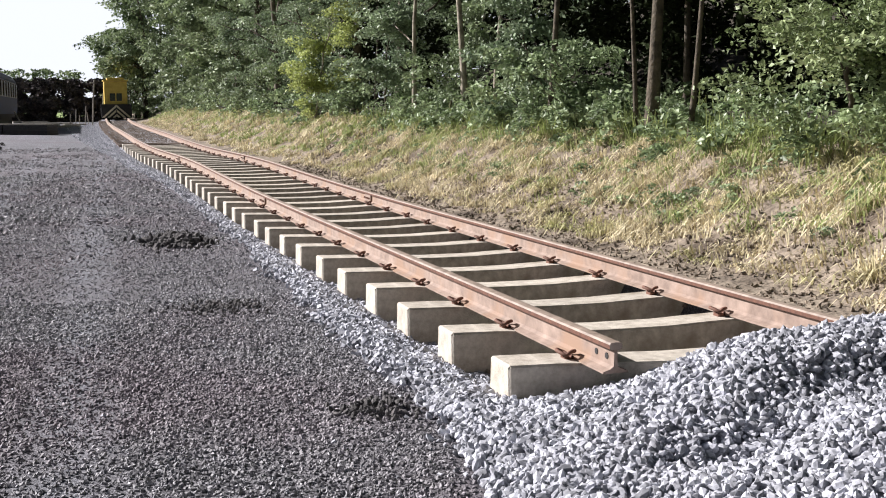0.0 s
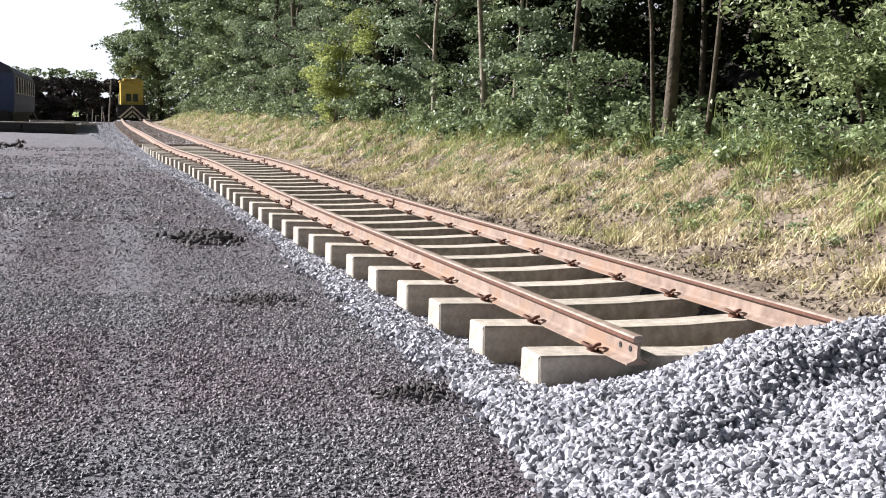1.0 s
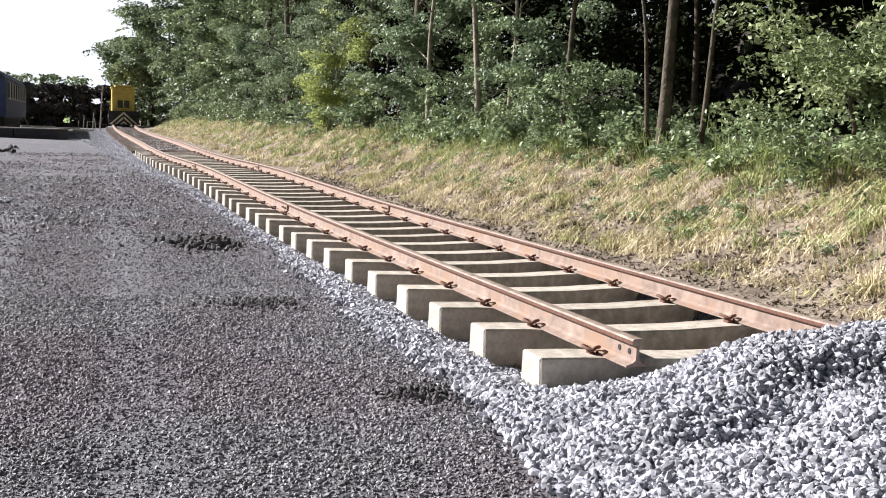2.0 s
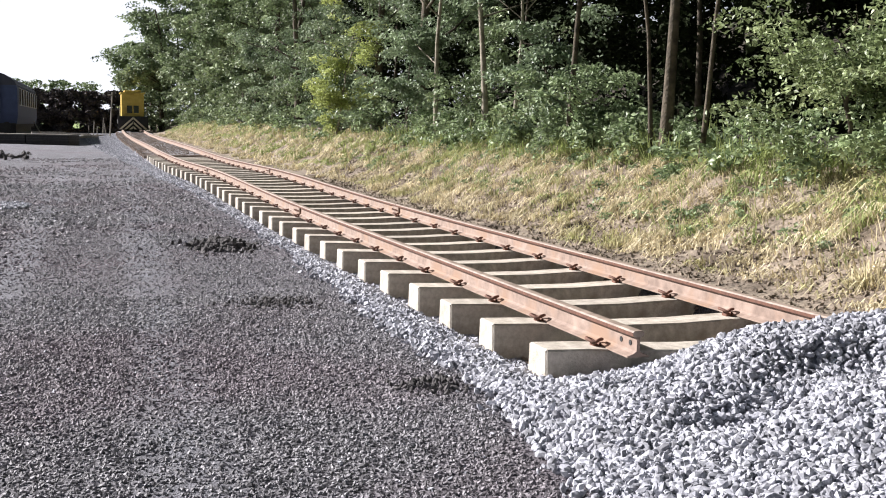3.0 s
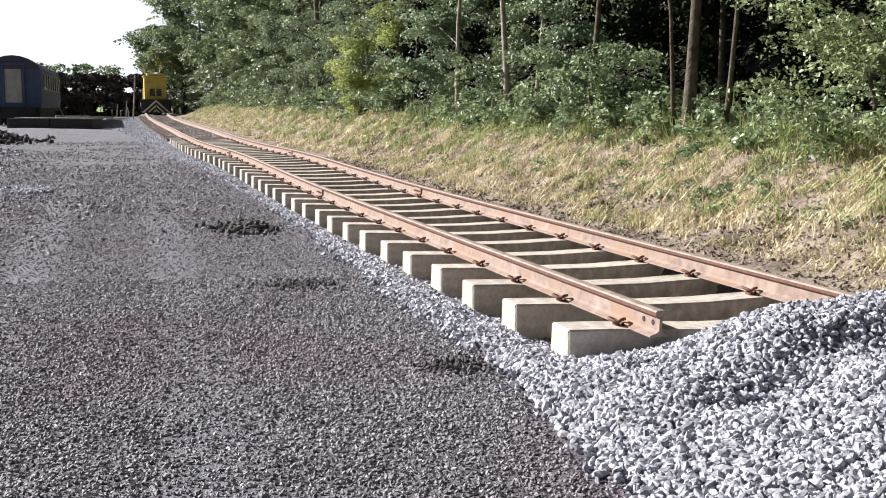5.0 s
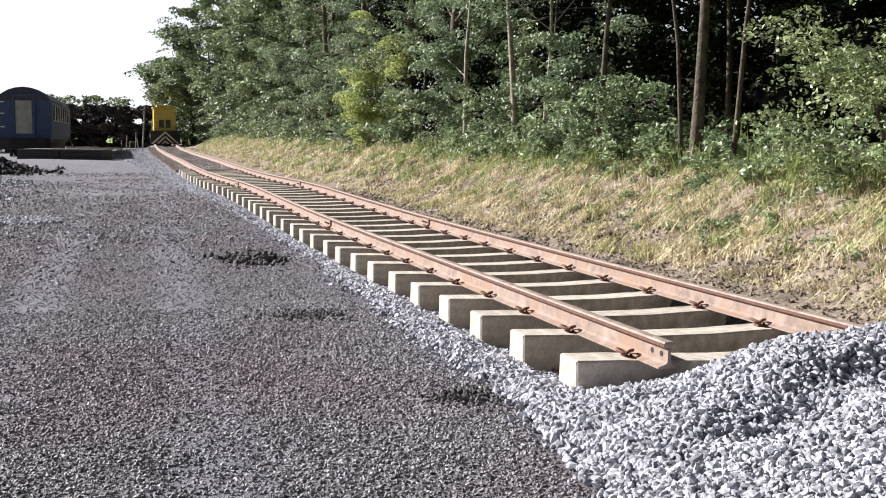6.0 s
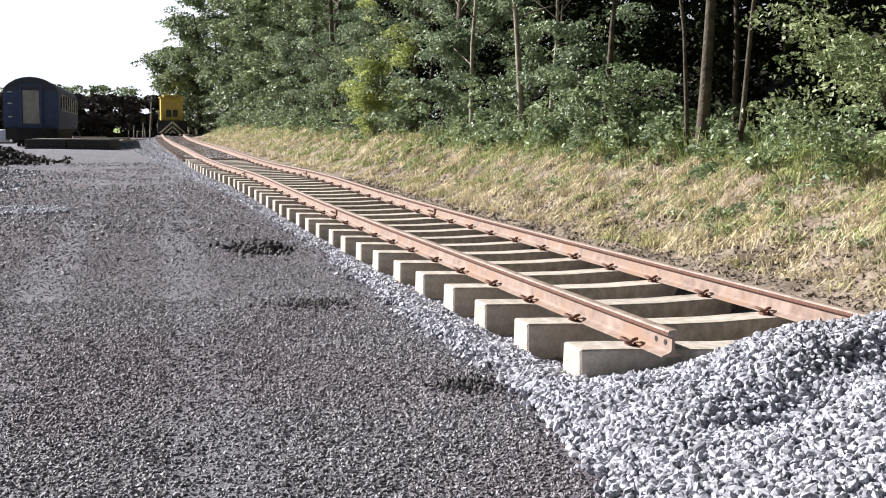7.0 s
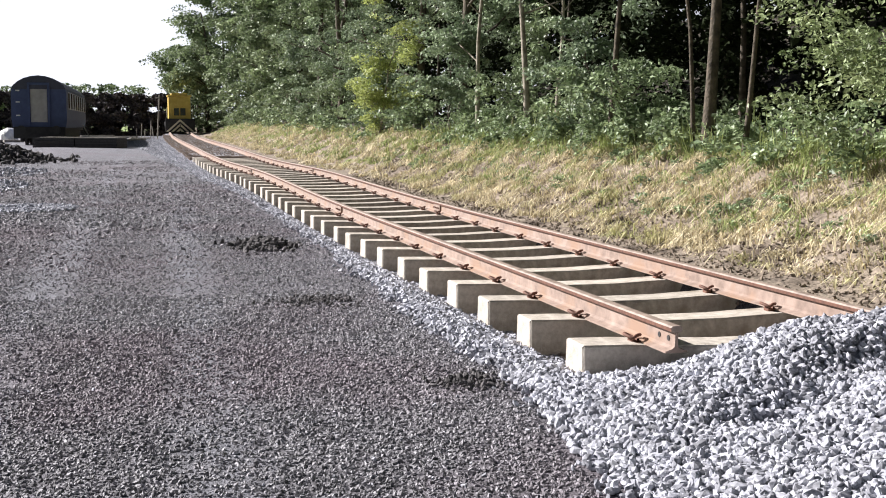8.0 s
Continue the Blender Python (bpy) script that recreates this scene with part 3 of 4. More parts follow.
JOINT, JOINT2 = 10.6, 21.9
r1 = rail(-0.03, JOINT - 0.009, 0, "rusty rail with bolt holes in its cut end")
for yy in (0.05, 0.17):
    part("bolt_hole", rods(((float(left_x(yy)) - 0.0135, yy, 0.275), (float(left_x(yy)) + 0.0135, yy, 0.275), 0.017), seg=12), BLACK, r1, "dark drilled hole")
rail(-2.2, JOINT - 0.009, GAUGE, "rusty rail running into the stone heap")
for dx in (0, GAUGE):
    rail(JOINT + 0.009, JOINT2 - 0.004, dx, "rusty rail on concrete sleepers")
    rail(JOINT2 + 0.004, 90, dx, "long rusty rail curving towards the locomotive")
    joint(JOINT, dx)
    joint(JOINT2, dx)

# ---- coach ----
def coach():
    """An old railway coach, its end towards the yard; local y runs along it."""
    t = empty("railway_coach", pose(-7.3, 57.88, 0.27, 0, 0, -1.2), "old dark blue railway coach with a boarded pale end door", "coach")
    L, W = 19.0, 1.39
    prof = [(-W + 0.06, 1.05), (-W, 1.5), (-W, 2.85), (-W + 0.04, 3.05), (-1.24, 3.24), (-1.02, 3.44), (-0.72, 3.62), (-0.36, 3.73), (0, 3.77), (0.36, 3.73), (0.72, 3.62), (1.02, 3.44), (1.24, 3.24), (W - 0.04, 3.05), (W, 2.85), (W, 1.5), (W - 0.06, 1.05)]

    def loft(pts, y0, y1):
        bm = bmesh.new()
        a = [bm.verts.new((x, y0, z)) for x, z in pts]
        b = [bm.verts.new((x, y1, z)) for x, z in pts]
        n = len(pts)
        for i in range(n):
            bm.faces.new((a[i], a[(i + 1) % n], b[(i + 1) % n], b[i]))
        bm.faces.new(a[::-1]), bm.faces.new(b)
        return bm

    part("body", loft(prof, 0, L), NAVY, t)
    part("roof", loft([(x * 1.02, z + 0.03) for x, z in prof[3:14]], -0.08, L + 0.08), ROOF, t, "dark grey curved roof")
    part("end_door", boxes((-0.42, 0.42, -0.05, 0.02, 1.35, 3.2)), PALE, t, "pale boarded gangway door", bevel=0.015)
    for s in (-1, 1):
        part("gangway_frame", boxes((s * 0.5 - 0.06, s * 0.5 + 0.06, -0.12, 0.01, 1.2, 3.3)), NAVY, t, bevel=0.01)
    part("gangway_head", boxes((-0.56, 0.56, -0.12, 0.01, 3.3, 3.42)), NAVY, t, bevel=0.01)
    for i in range(8):
        y0 = 1.3 + i * 2.2
        w = part("window", boxes((W - 0.005, W + 0.012, y0, y0 + 1.25, 2.1, 2.95)), GLASS, t)
        part("frame", boxes((W, W + 0.02, y0 - 0.06, y0, 2.04, 3.0), (W, W + 0.02, y0 + 1.25, y0 + 1.31, 2.04, 3.0), (W, W + 0.02, y0, y0 + 1.25, 2.04, 2.1), (W, W + 0.02, y0, y0 + 1.25, 2.95, 3.0)), PALE, w)
        # Pale panels stand in for bright reflections along the coach side.
        part("reflection_panel", boxes((W + 0.002, W + 0.01, y0 + 1.36, y0 + 2.1, 2.04, 2.95)), COACH_REFLECTION, t, "pale panel painted as a reflection")
    # The second box is an added dark fill for the gap below the frame.
    part("underframe_and_dark_fill", boxes((-1.2, 1.2, 0.05, L - 0.05, 0.85, 1.06), (-1.05, 1.05, 0.7, 18.3, 0.32, 0.85)), BLACK, t, bevel=0.02)
    part("buffer_beam", boxes((-1.3, 1.3, -0.12, 0.05, 0.5, 1.1)), BLACK, t, bevel=0.02)
    for sx in (-0.87, 0.87):
        part("buffer", rods(((sx, -0.1, 0.95), (sx, -0.55, 0.95), 0.09), ((sx, -0.55, 0.95), (sx, -0.6, 0.95), 0.22), seg=16), BLACK, t)
    for y0 in (2.2, L - 2.2):
        bogie = part("bogie", boxes((-1.05, -0.9, y0 - 1.6, y0 + 1.6, 0.35, 0.7), (0.9, 1.05, y0 - 1.6, y0 + 1.6, 0.35, 0.7), (-0.9, 0.9, y0 - 0.2, y0 + 0.2, 0.4, 0.75)), BLACK, t, bevel=0.02)
        for dy in (-1.25, 1.25):
            for sx in (-0.75, 0.75):
                part("wheel", rods(((sx - 0.06, y0 + dy, 0.5), (sx + 0.06, y0 + dy, 0.5), 0.48), seg=24), BLACK, bogie)
    for z in (1.7, 2.4, 3.0):
        part("end_handle", rods(((-1.15, -0.03, z), (-0.95, -0.03, z), 0.03)), WHITE, t)
    part("side_steps", rods(((W + 0.05, 14.0, 1.2), (W + 0.65, 14.0, 0.02), 0.03), ((W + 0.05, 14.6, 1.2), (W + 0.65, 14.6, 0.02), 0.03), ((W + 0.25, 14.0, 0.82), (W + 0.25, 14.6, 0.82), 0.025), ((W + 0.45, 14.0, 0.42), (W + 0.45, 14.6, 0.42), 0.025)), TIMBER, t, "leaning wooden steps")


coach()


# ---- locomotive ----
def locomotive():
    y0 = 82.7
    t = empty("locomotive", pose(float(left_x(y0)) + 0.75, y0, float(rise(y0)) + 0.2, 0, 0, -0.3), "small yellow shunting locomotive with striped buffer beam", "locomotive")
    part("frame", boxes((-0.95, 0.95, 0.1, 6.4, 0.62, 0.95)), BLACK, t, bevel=0.02)
    beam = part("buffer_beam", boxes((-1.1, 1.1, -0.06, 0.1, 0.16, 1.18)), BLACK, t, "black and cream striped beam", bevel=0.012)
    for a in (1.14, 0.80, 0.46):
        for side in (-1, 1):
            far_out, near_in = min(1.05, (a - 0.2) / 0.9), max(0.02, min(1.05, (a - 0.37) / 0.9))
            q = [(side * 0.008, a), (side * far_out, a - 0.9 * far_out), (side * near_in, a - 0.17 - 0.9 * near_in), (side * 0.008, a - 0.17)]
            bm = bmesh.new()
            lo = [bm.verts.new((x, -0.062, z)) for x, z in q]
            hi = [bm.verts.new((x, -0.070, z)) for x, z in q]
            bm.faces.new(hi)
            for i in range(4):
                bm.faces.new((lo[i], lo[(i + 1) % 4], hi[(i + 1) % 4], hi[i]))
            part("stripe", bm, CREAM, beam, "pale diagonal stripe")
    cab = part("cab", boxes((-0.82, 0.82, 0.35, 2.6, 0.95, 2.85)), YELLOW, t, bevel=0.05)
    part("roof", boxes((-0.9, 0.9, 0.25, 2.7, 2.85, 2.97), (-0.6, 0.6, 0.3, 2.65, 2.97, 3.12)), YELLOW, t, bevel=0.05)
    part("hood", boxes((-0.6, 0.6, 2.6, 6.2, 0.95, 2.2)), YELLOW, t, bevel=0.06)
    for sx in (-0.24, 0.24):
        w = part("window", boxes((sx - 0.19, sx + 0.19, 0.335, 0.36, 1.42, 1.98)), GLASS, cab)
    for sx in (-0.02, 0.45, -0.49):
        part("window_bar", boxes((sx, sx + 0.05, 0.32, 0.36, 1.37, 2.03)), YELLOW, cab)
    part("exhaust_stack", rods(((0, 4.6, 2.2), (0, 4.6, 3.2), 0.09)), BLACK, t)
    for sx in (-0.8, 0.8):
        part("buffer", rods(((sx, -0.05, 0.75), (sx, -0.42, 0.75), 0.08), ((sx, -0.42, 0.75), (sx, -0.46, 0.75), 0.18), seg=16), BLACK, t)
        part("handrail", rods(((sx * 1.2, 0.15, 0.95), (sx * 1.2, 0.15, 2.0), 0.02)), CREAM, t)
        for yy in (1.3, 3.2, 5.1):
            part("wheel", rods(((sx * 0.9 - 0.06, yy, 0.62), (sx * 0.9 + 0.06, yy, 0.62), 0.45), seg=24), BLACK, t)
    part("coupling_hook", rods(((0, -0.1, 0.72), (0, -0.28, 0.66), 0.035)), BLACK, t)
    part("steps", boxes((-1.05, -0.9, 0.5, 0.9, 0.2, 0.25), (-1.05, -0.9, 0.5, 0.9, 0.45, 0.5), (0.9, 1.05, 0.5, 0.9, 0.2, 0.25), (0.9, 1.05, 0.5, 0.9, 0.45, 0.5)), BLACK, t)


locomotive()


# ---- yard clutter far off ----
def post(x, y, h, r=0.05, arm=False):
    z = float(ground_z(x, y))
    lines = [((0, 0, -0.1), (0, 0, h), r)]
    if arm:
        lines.append(((-0.3, 0, h - 0.25), (0.05, 0, h - 0.2), r * 0.7))
    ob = part("post", rods(*lines), TIMBER, at=pose(x, y, z, random.uniform(-4, 4), random.uniform(-6, 6)))
    tagged(ob, "thin grey post with a short cross arm" if arm else "short thin grey post stuck in the ground", "post", "posts beside the locomotive")


post(-0.75, 76.0, 3.1, arm=True)
for i, (dx, h) in enumerate(((0, 0.8), (0.35, 1.1), (0.6, 0.7), (1.0, 1.3), (1.25, 0.9))):
    post(-2.2 + dx, 74 + 1.1 * i, h, 0.03)


def plank(x, y, length, turn, dz=0.0, tilt=0.0):
    ob = part("timber_baulk", boxes((-length / 2, length / 2, -0.12, 0.12, 0, 0.13)), TIMBER, at=pose(x, y, float(ground_z(x, y)) + dz, 0, tilt, turn), bevel=0.01)
    tagged(ob, "long weathered timber baulk lying on the ground", "timber", "timbers beside the coach")


for x, y, l, a in ((-8.61, 65.72, 2.6, 24), (-7.23, 64.89, 2.8, 18), (-4.37, 75.07, 3, 8), (-3.68, 79.43, 3.4, -6), (-2.7, 71.6, 2.4, 30), (-4.88, 82.23, 2.5, 20), (-1.92, 75.97, 1.8, 40), (-10.25, 66.99, 2.2, -10)):
    plank(x, y, l, a)


def bag(x, y, s):
    bm = bmesh.new()
    bmesh.ops.create_icosphere(bm, subdivisions=3, radius=s)
    for v in bm.verts:
        v.co *= 1 + 0.18 * noise.noise(v.co * 3)
        v.co.z = max(v.co.z, -0.55 * s)
    tagged(part("white_bag", bm, WHITE, at=pose(x, y, float(ground_z(x, y)) + 0.5 * s)), "bulging white sack dumped beside the coach", "sack", "sacks beside the coach")


def platform():
    """A low stack of old timbers beside the coach: sides painted black as shade, boards on top."""
    t = empty("timber_platform", pose(-3.4, 52.5, float(ground_z(-3.4, 52.5)) - 0.03, 0, 0, 158), "low stack of old timbers, sides black with painted shade, pale boards on top", "platform")
    for i in range(4):
        for k in range(2):
            # Black on the baulks paints in the shade of the front face.
            part("baulk", boxes((k * 2.2, k * 2.2 + 2.15, -1.4, -0.02 - 0.03 * (i % 2), 0.13 * i, 0.13 * i + 0.125)), BLACK, t, bevel=0.008)
    for k in range(4):
        part("board", boxes((0.15 + 1.0 * k, 1.05 + 1.0 * k, -1.3 + 0.1 * (k % 3), -0.15 - 0.07 * (k % 2), 0.522, 0.56)), TIMBER, t, "pale weathered board", bevel=0.004)


platform()
bag(-9.74, 68.28, 0.55)
bag(-10.02, 69.71, 0.5)


# ---- leaves and trees ----
def leaf_quads(centre, size, droop=0.35):
    """A small folded leaf at each centre."""
    n = len(centre)
    d = rng.normal(size=(n, 3))
    d[:, 2] = d[:, 2] * 0.6 - droop
    d /= np.linalg.norm(d, axis=1)[:, None]
    s = np.cross(d, rng.normal(size=(n, 3)) * 0.55 + np.array([0, 0, 1.0]))
    s /= np.linalg.norm(s, axis=1)[:, None]
    up = np.cross(s, d)
    L = (size * rng.uniform(0.6, 1.3, n))[:, None]
    a, b = centre - d * L * 0.5, centre + d * L * 0.5
    mid = centre + up * L * 0.08
    V = np.stack([a, mid + s * L * 0.3, b, mid - s * L * 0.3], 1).reshape(-1, 3)
    F = np.arange(4 * n).reshape(n, 4)
    return V, F


def gaps(p, s, share=0.5):
    """Which points stay, so that foliage stands in sprays with dark gaps between."""
    x, y, z = (p / s).T
    v = np.sin(2.1 * x + 1.4 * np.sin(1.3 * y)) + np.sin(2.3 * y + 1.2 * np.sin(1.7 * z + x)) + np.sin(3.1 * z + 1.5 * np.sin(1.1 * x - y)) + 0.6 * np.sin(5.3 * x + 4.1 * z) * np.sin(4.7 * y - 3.3 * z)
    v = v + rng.normal(0, 0.25, len(v))
    return v > np.quantile(v, 1 - share)


def blob_points(n, clumps, radius, squash=0.42):
    c = clumps[rng.integers(0, len(clumps), n)]
    d = rng.normal(size=(n, 3))
    d /= np.linalg.norm(d, axis=1)[:, None]
    r = radius * rng.uniform(0.2, 1.0, (n, 1)) ** 0.6
    return c + d * r * np.array([1, 1, squash]) - np.array([0, 0, 1.0]) * (0.35 * r * r / radius)


def tree(x, y, height, r, lean=(0, 0), crown=(2.2, 1.0, 1.8), clumps=34, leaves=9000, leaf=0.085, leaf_mat=None, bark=None, fork=0, label="", category="tree", clump_r=0.55, group="trees of the wood", low=0.0, share=0.42):
    z0 = float(ground_z(x, y))
    t = empty("tree", pose(x, y, z0), label or "leafy broadleaf tree at the edge of the wood", category, group)
    zs = np.linspace(-0.2, height, 9)
    bend = np.cumsum(rng.normal(0, 0.13, (9, 2)), 0) * np.linspace(0, 1, 9)[:, None]
    trunk = np.stack([lean[0] * zs + bend[:, 0], lean[1] * zs + bend[:, 1], zs], -1)
    pieces = [tube(trunk, np.linspace(r, r * 0.25, 9) * np.array([1.35, 1.08] + [1.0] * 7), 9)]
    tips = []
    spread, base, _ = crown
    for i in range(11 + 3 * fork):
        h = base + (height - base) * rng.uniform(0, 1)
        p0 = np.array([np.interp(h, zs, trunk[:, k]) for k in range(3)])
        a = rng.uniform(0, 2 * np.pi)
        ln = spread * rng.uniform(0.5, 1.1) * (1.1 - 0.5 * (h - base) / max(0.1, height - base))
        end = p0 + np.array([math.cos(a) * ln, math.sin(a) * ln, ln * rng.uniform(0.25, 0.9)])
        mid = (p0 + end) / 2 + rng.normal(0, 0.12, 3)
        pts = np.array([p0, p0 * 0.6 + mid * 0.4, mid, (mid + end) / 2 + rng.normal(0, 0.06, 3), end])
        rr = r * 0.38 * (1.1 - 0.6 * h / height)
        pieces.append(tube(pts, np.linspace(rr, rr * 0.2, 5), 6))
        tips += [mid, end, (mid + end) / 2]
    V, F = merge(pieces)
    part("trunk", fast_mesh("trunk", V, F, (bark or BARK,), None, True), None, t)
    tips = np.array(tips)
    cl = tips[rng.integers(0, len(tips), clumps)] + rng.normal(0, 0.35, (clumps, 3)) * np.array([1, 1, 0.8])
    if low:
        extra = np.stack([rng.normal(0, spread * 0.45, clumps // 2), rng.normal(0, spread * 0.45, clumps // 2), rng.uniform(0.3, height * 0.8, clumps // 2)], -1)
        cl = np.concatenate([cl, extra])
    p = blob_points(int(leaves / share), cl, clump_r)
    p = p[gaps(p + np.array([x, y, 0]), 0.5 if leaf < 0.12 else 1.0, share)]
    V, F = leaf_quads(p, leaf)
    part("crown", fast_mesh("crown", V, F, (leaf_mat or LEAF,)), None, t)
    return t


# Trees whose stems show at the front of the wood.
tree(4.4, 7.7, 9.0, 0.082, (0.02, 0.0), (2.6, 3.3, 0), 70, 15000, 0.10, bark=BARK, label="tall tree with a stout forked brown trunk", clump_r=0.7)
tree(4.5, 8.25, 7.5, 0.032, (-0.02, 0.05), (1.6, 3.4, 0), 22, 4000, 0.09, bark=BARK, label="slim leaning stem beside the forked trunk")
tree(4.5, 6.9, 8.0, 0.034, (0.05, -0.15), (2.0, 4.0, 0), 40, 8000, 0.10, bark=BARK, label="slim crooked pale-barked tree leaning sideways", clump_r=0.65)
tree(4.55, 15.1, 9.0, 0.062, (0.0, 0.03), (2.2, 2.4, 0), 60, 14000, 0.09, bark=BARK_PALE, label="slender pale-barked tree at the wood's edge", clump_r=0.6)
tree(4.6, 13.7, 8.5, 0.036, (0.03, -0.03), (1.9, 2.2, 0), 44, 9000, 0.09, bark=BARK_PALE, label="thin pale stem with grey-green leaves", leaf_mat=LEAF_GREY, clump_r=0.6)
tree(4.5, 18.2, 9.0, 0.05, (0.0, 0.02), (2.3, 1.6, 0), 70, 16000, 0.09, bark=BARK_PALE, label="slender twin-stemmed tree with grey-green leaves", leaf_mat=LEAF_GREY, clump_r=0.6)
tree(4.6, 11.3, 8.5, 0.05, (0.03, 0.02), (2.2, 2.4, 0), 60, 13000, 0.09, label="dark-stemmed tree in the wood's shade", clump_r=0.6)
tree(3.95, 25.8, 3.2, 0.04, (0.0, 0.0), (0.6, 0.5, 0), 50, 14000, 0.075, bark=BARK_PALE, leaf_mat=LEAF_BRIGHT, label="young tree with bright yellow-green leaves", low=1, clump_r=0.36, share=0.6)
# The bushy trees on the near bank.
for ex, ey, h, n in ((4.3, 2.9, 5.6, 26000), (4.6, 1.7, 7.0, 24000), (4.25, 3.8, 1.6, 11000), (4.05, 2.1, 4.0, 22000), (4.4, 0.7, 7.0, 18000)):
    tree(ex, ey, h, 0.035, (0.02, -0.05), (0.75, 0.6, 0), 80, n, 0.06, leaf_mat=LEAF_BUSH, label="bushy young tree leafy down to the ground", low=1, clump_r=0.38, share=0.5)
# The leafy edge of the wood further on.
EDGE = [(5.3, 21.9), (5.2, 26.1), (5.2, 32.2), (4.7, 35.6), (5.1, 39.5), (5.3, 43.8), (5.1, 48), (5.6, 52.5), (5.9, 57.7), (6.2, 63), (6.6, 69.1), (7, 75.2), (7.2, 80.6), (6.6, 86), (4.9, 89.3), (3.9, 93.3)]
for i, (ex, ey) in enumerate(EDGE):
    far_off = ey > 52
    tree(ex, ey, random.uniform(8.2, 10.0) if far_off else random.uniform(7.2, 8.8), 0.14, (random.uniform(-0.03, 0.02), 0), (3.1 if far_off else 2.4, 1.2, 0), 70, 22000 if ey < 37 else 13000, 0.085 if ey < 37 else 0.17 if ey < 52 else 0.25, leaf_mat=(LEAF_GREY, LEAF, LEAF_GREY)[i % 3] if ey < 37 else LEAF_FAR, low=1, share=0.42, clump_r=0.5 if ey < 37 else 0.62 if ey < 52 else 0.85, label="dense leafy tree along the wood's edge")
for ex, ey, h, w in ((3.6, 87.5, 9.4, 3.0), (6.6, 79.0, 9.8, 3.2), (3.4, 95.0, 10.0, 3.4), (8.5, 70.0, 9.8, 3.4), (7.6, 61.0, 9.0, 3.2)):
    tree(ex, ey, h, 0.2, (-0.02, 0), (w, 1.6, 0), 150, 14000, 0.26, leaf_mat=LEAF_FAR, low=1, share=0.5, clump_r=1.05, label="tall rounded tree overhanging the far end of the line")
# Shrubs between the stems.
for i, (ex, ey, h, mt) in enumerate(((4.7, 12.4, 2.0, LEAF_GREY), (4.6, 16.3, 2.2, LEAF), (4.5, 20.3, 2.6, LEAF_GREY), (4.5, 10.1, 0.8, WEED), (4.4, 27, 2.2, LEAF_GREY), (4.5, 31.2, 2.4, LEAF))):
    tree(ex, ey, h, 0.03, (0, 0), (0.9, 0.2, 0), 40, 6000, 0.09, leaf_mat=mt, low=1, clump_r=0.4, label="leafy shrub filling the edge of the wood", category="shrub", group="shrubs at the wood's edge")
# The wood goes on beside the eye; unseen trees added behind it block skylight.
for i in range(6):
    tree(5.2 + random.uniform(-0.4, 0.8), -1.2 - 3.2 * i, random.uniform(7, 9), 0.12, (0, 0), (2.2, 1.0, 0), 80, 18000 if i < 2 else 2500, 0.065 if i < 2 else 0.2, leaf_mat=LEAF, low=1, clump_r=0.5 if i < 2 else 0.8, label="dense leafy tree along the wood's edge")
# Deeper in the wood, where the leaf colour carries painted shade.
for i in range(26):
    dx, dy = 8.2 + 2.6 * (i % 3) + random.uniform(-0.8, 0.8), -7 + 3.5 * i + random.uniform(-1, 1)
    tree(dx, dy, random.uniform(7.5, 9), 0.065, (random.uniform(-0.03, 0.03), random.uniform(-0.03, 0.03)), (2.6, 2.6, 0), 60, 5000, 0.14, leaf_mat=LEAF_DEEP_SHADE, clump_r=0.85, label="tree deep in the wood with shade painted into its leaves", group="trees deep in the wood")


def thicket(name, n, xlo, xhi, ylo, yhi, zlo, zhi, leaf, mat, label, clumps=900, r=0.5, category="thicket", by_line=True):
    cx, cy = rng.uniform(xlo, xhi, clumps), rng.uniform(ylo, yhi, clumps)
    if by_line:
        cx = cx + left_x(cy)
    c = np.stack([cx, cy, ground_z(cx, cy) + rng.uniform(zlo, zhi, clumps)], -1)
    p = blob_points(int(n * 2.2), c, r)
    p = p[gaps(p, 0.3 if leaf < 0.12 else 0.8, 0.42)]
    V, F = leaf_quads(p, leaf)
    return tagged(new(name, fast_mesh(name, V, F, (mat,))), label, category, kind="stuff")


thicket("wood_thicket", 110000, 8.5, 15, -14, 100, 0, 8.5, 0.24, LEAF_DEEP_SHADE, "dense wood behind the trees, its shade painted into the leaves", 900, 1.2, "wood", False)
# Added leaves, mostly above the view, that block the sun from the wood's interior.
thicket("wood_canopy", 32000, 4.6, 8.5, -4, 23, 4.2, 8.0, 0.17, LEAF, "high leafy canopy added above the view to shade the wood", 420, 0.8, "canopy", False)
thicket("undergrowth", 30000, 3.9, 5.3, 0, 20, 0.0, 0.6, 0.085, WEED, "nettles and brambles under the trees", 700, 0.26, "undergrowth")
thicket("undergrowth", 22000, 3.8, 5.4, 20, 86, 0.0, 1.0, 0.13, WEED, "weeds and brambles along the wood's edge", 420, 0.4, "undergrowth")
thicket("wood_thicket", 50000, 15, 30, -20, 105, 0, 10, 0.42, LEAF_DEEP_SHADE, "dense wood behind the trees, its shade painted into the leaves", 700, 1.8, "wood", False)
thicket("wood_thicket", 60000, 8, 12, 2, 40, 0, 6, 0.17, LEAF_DEEP_SHADE, "dense wood behind the trees, its shade painted into the leaves", 300, 1.0, "wood", False)
thicket("hedge", 80000, -17, 2, 92, 97, -0.2, 3.5, 0.34, HEDGE_SHADE, "hedge across the end of the yard, its shade painted into the leaves", 700, 0.8, "hedge", False)
thicket("tree_line", 16000, -18, -1, 104, 110, 0.5, 4.6, 0.34, LEAF_FAR, "green crowns of distant trees behind the hedge", 260, 1.1, "trees", False)


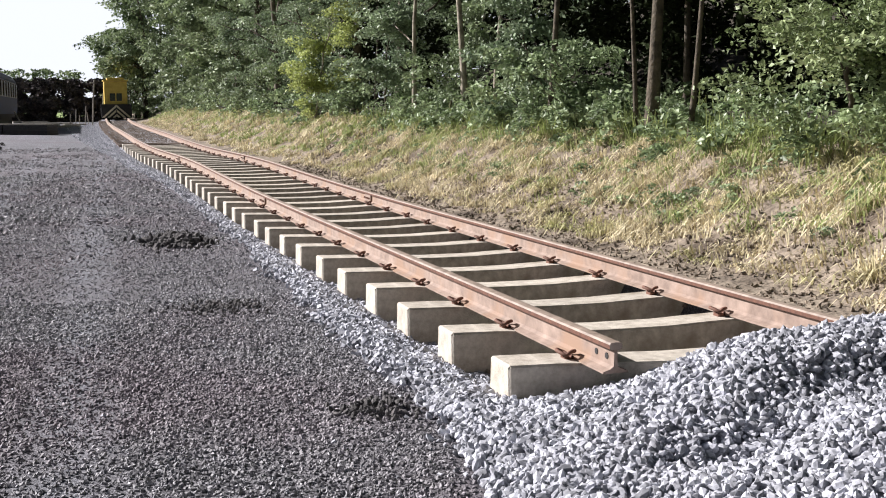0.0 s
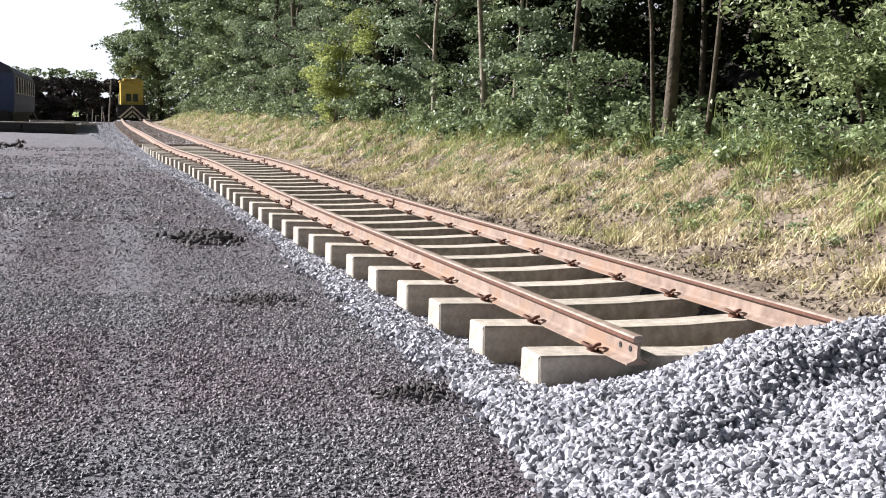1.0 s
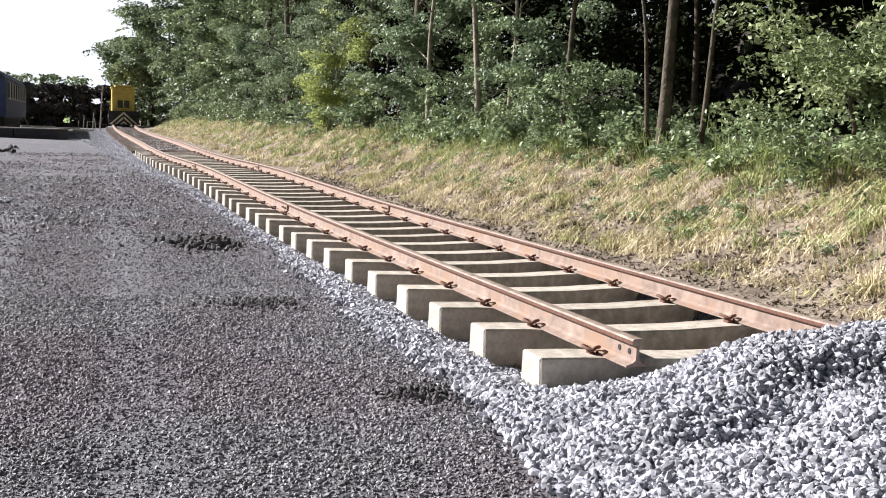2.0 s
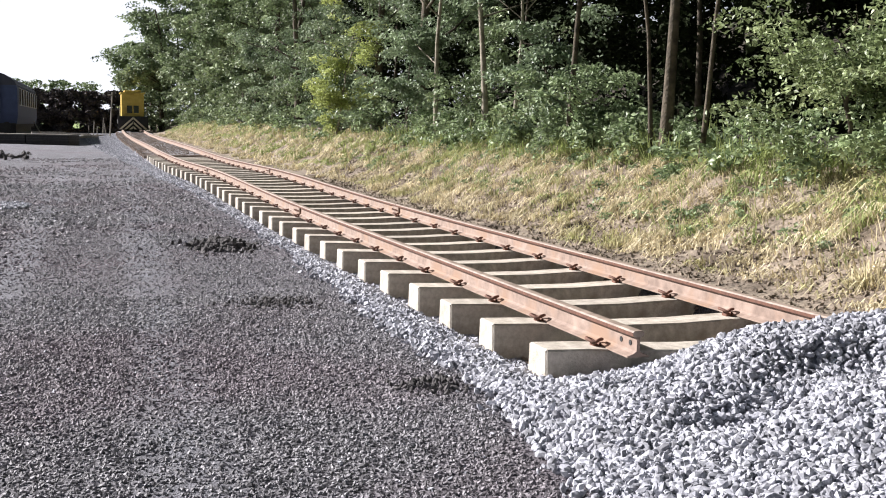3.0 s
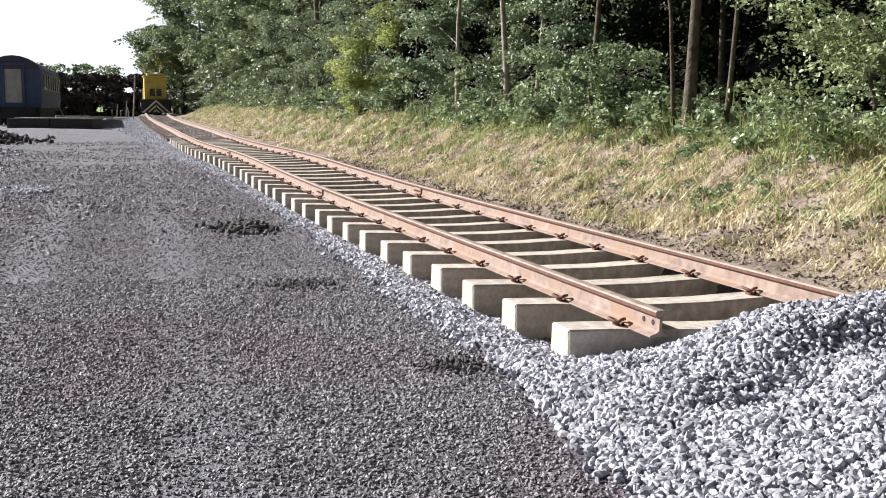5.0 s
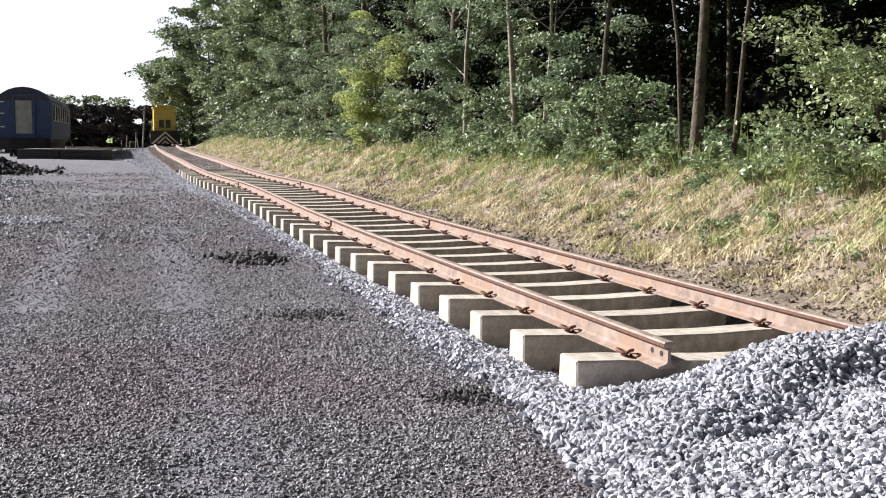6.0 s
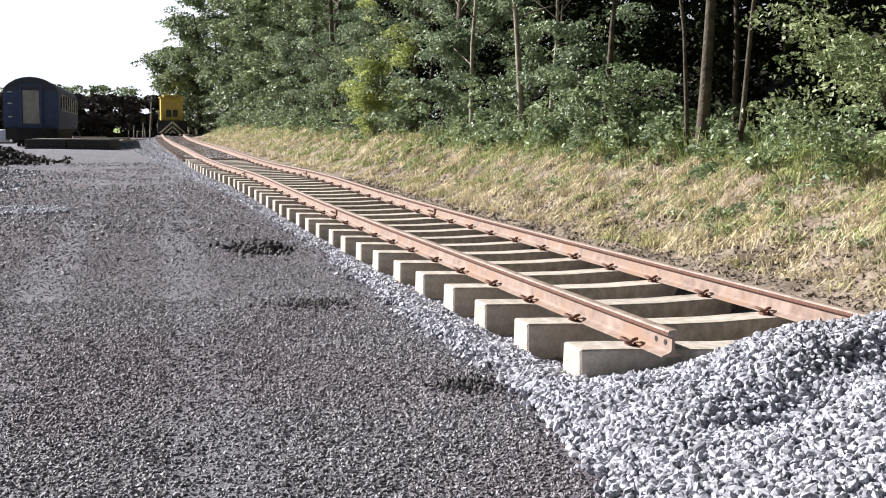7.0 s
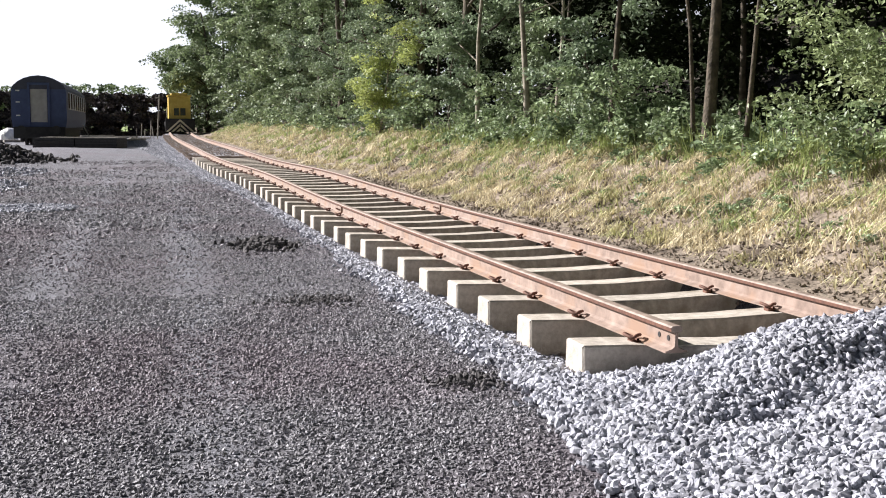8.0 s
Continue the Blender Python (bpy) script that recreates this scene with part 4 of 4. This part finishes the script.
# ---- grass on the bank ----
def tufts(name, n, per, ulo, uhi, ylo, yhi, lo, hi, width, mat, label, flop=1.0, spread=0.07, bare=-0.05):
    """Clumps of blades that share a root and a lean, falling downhill."""
    cu, cy = rng.uniform(ulo, uhi, n), rng.uniform(ylo, yhi, n)
    keep = wobble(cu * 1.3, cy, 0.55, 4.0) + rng.normal(0, 0.3, n) + 0.55 * (cu - ulo) / (uhi - ulo) > bare
    cu, cy, n = cu[keep], cy[keep], int(keep.sum())
    u, y = np.repeat(cu, per) + rng.normal(0, spread, n * per), np.repeat(cy, per) + rng.normal(0, spread, n * per)
    x = u + left_x(y)
    n2 = n * per
    p = np.stack([x, y, ground_z(x, y) - 0.01], -1)
    L = (np.repeat(rng.uniform(lo, hi, n) * (0.8 + 0.45 * wobble(cu, cy, 0.45, 7.0)), per) * rng.uniform(0.55, 1.15, n2))[:, None]
    a = np.repeat(np.pi + 1.5 * wobble(cu, cy, 0.7, 2.0) + rng.normal(0, 0.7, n), per) + rng.normal(0, 0.85, n2)
    out = np.stack([np.cos(a), np.sin(a), np.zeros(n2)], -1)
    f = np.clip(np.repeat(rng.uniform(0.3, flop, n), per) + rng.normal(0, 0.2, n2), 0.05, 1.15)[:, None]
    side = np.stack([-np.sin(a), np.cos(a), np.zeros(n2)], -1) * width * rng.uniform(0.6, 1.5, (n2, 1))
    m = p + L * (out * f * 0.42 + np.array([0, 0, 0.42]) * (1.1 - 0.35 * f))
    e = p + L * (out * f * 0.95 + np.array([0, 0, 0.85]) * (1 - 1.15 * f))
    V = np.stack([p - side, p + side, m + side * 0.8, m - side * 0.8, e + side * 0.2, e - side * 0.2], 1).reshape(-1, 3)
    b = (np.arange(n2) * 6)[:, None]
    F = np.concatenate([b + [0, 1, 2, 3], b + [3, 2, 4, 5]])
    return tagged(new(name, fast_mesh(name, V, F, (mat,))), label, "grass", kind="stuff")


tufts("dry_grass", 2100, 26, 2.3, 4.35, 0, 18, 0.09, 0.3, 0.006, STRAW, "dry straw-coloured grass flopped down the bank")
tufts("dry_grass", 2000, 18, 2.2, 4.3, 18, 72, 0.15, 0.42, 0.011, STRAW, "dry straw-coloured grass along the distant bank")
tufts("green_grass", 380, 26, 2.95, 4.7, 0, 18, 0.15, 0.4, 0.006, GRASS, "green grass tufts among the dry stems", 0.9)
tufts("green_grass", 1300, 16, 2.8, 4.7, 18, 78, 0.2, 0.45, 0.011, GRASS, "green grass along the distant bank", 0.9)
tufts("green_grass", 260, 18, 3.9, 5.0, 0, 21, 0.4, 0.8, 0.006, GRASS, "taller green grass below the trees", 0.6, bare=-2)
tufts("dead_stems", 150, 9, 2.3, 4.0, 0, 17, 0.2, 0.45, 0.006, STRAW, "pale dead stalks lying down the bank", 1.15, 0.16, -0.3)
thicket("bank_weeds", 9000, 3.0, 4.1, 0, 21, 0.02, 0.1, 0.05, WEED, "low leafy weeds scattered over the bank", 260, 0.13, "weeds")
x, y = spots(7000, 1.7, 3.3, 0, 20)
x = x + left_x(y)
bank_clods = tagged(new("bank_clods", stones_on("bank_clods", x, y, ground_z, 0.006, 0.035, (EARTH,), quick=2)), "crumbled brown earth at the foot of the bank", "earth", kind="stuff")
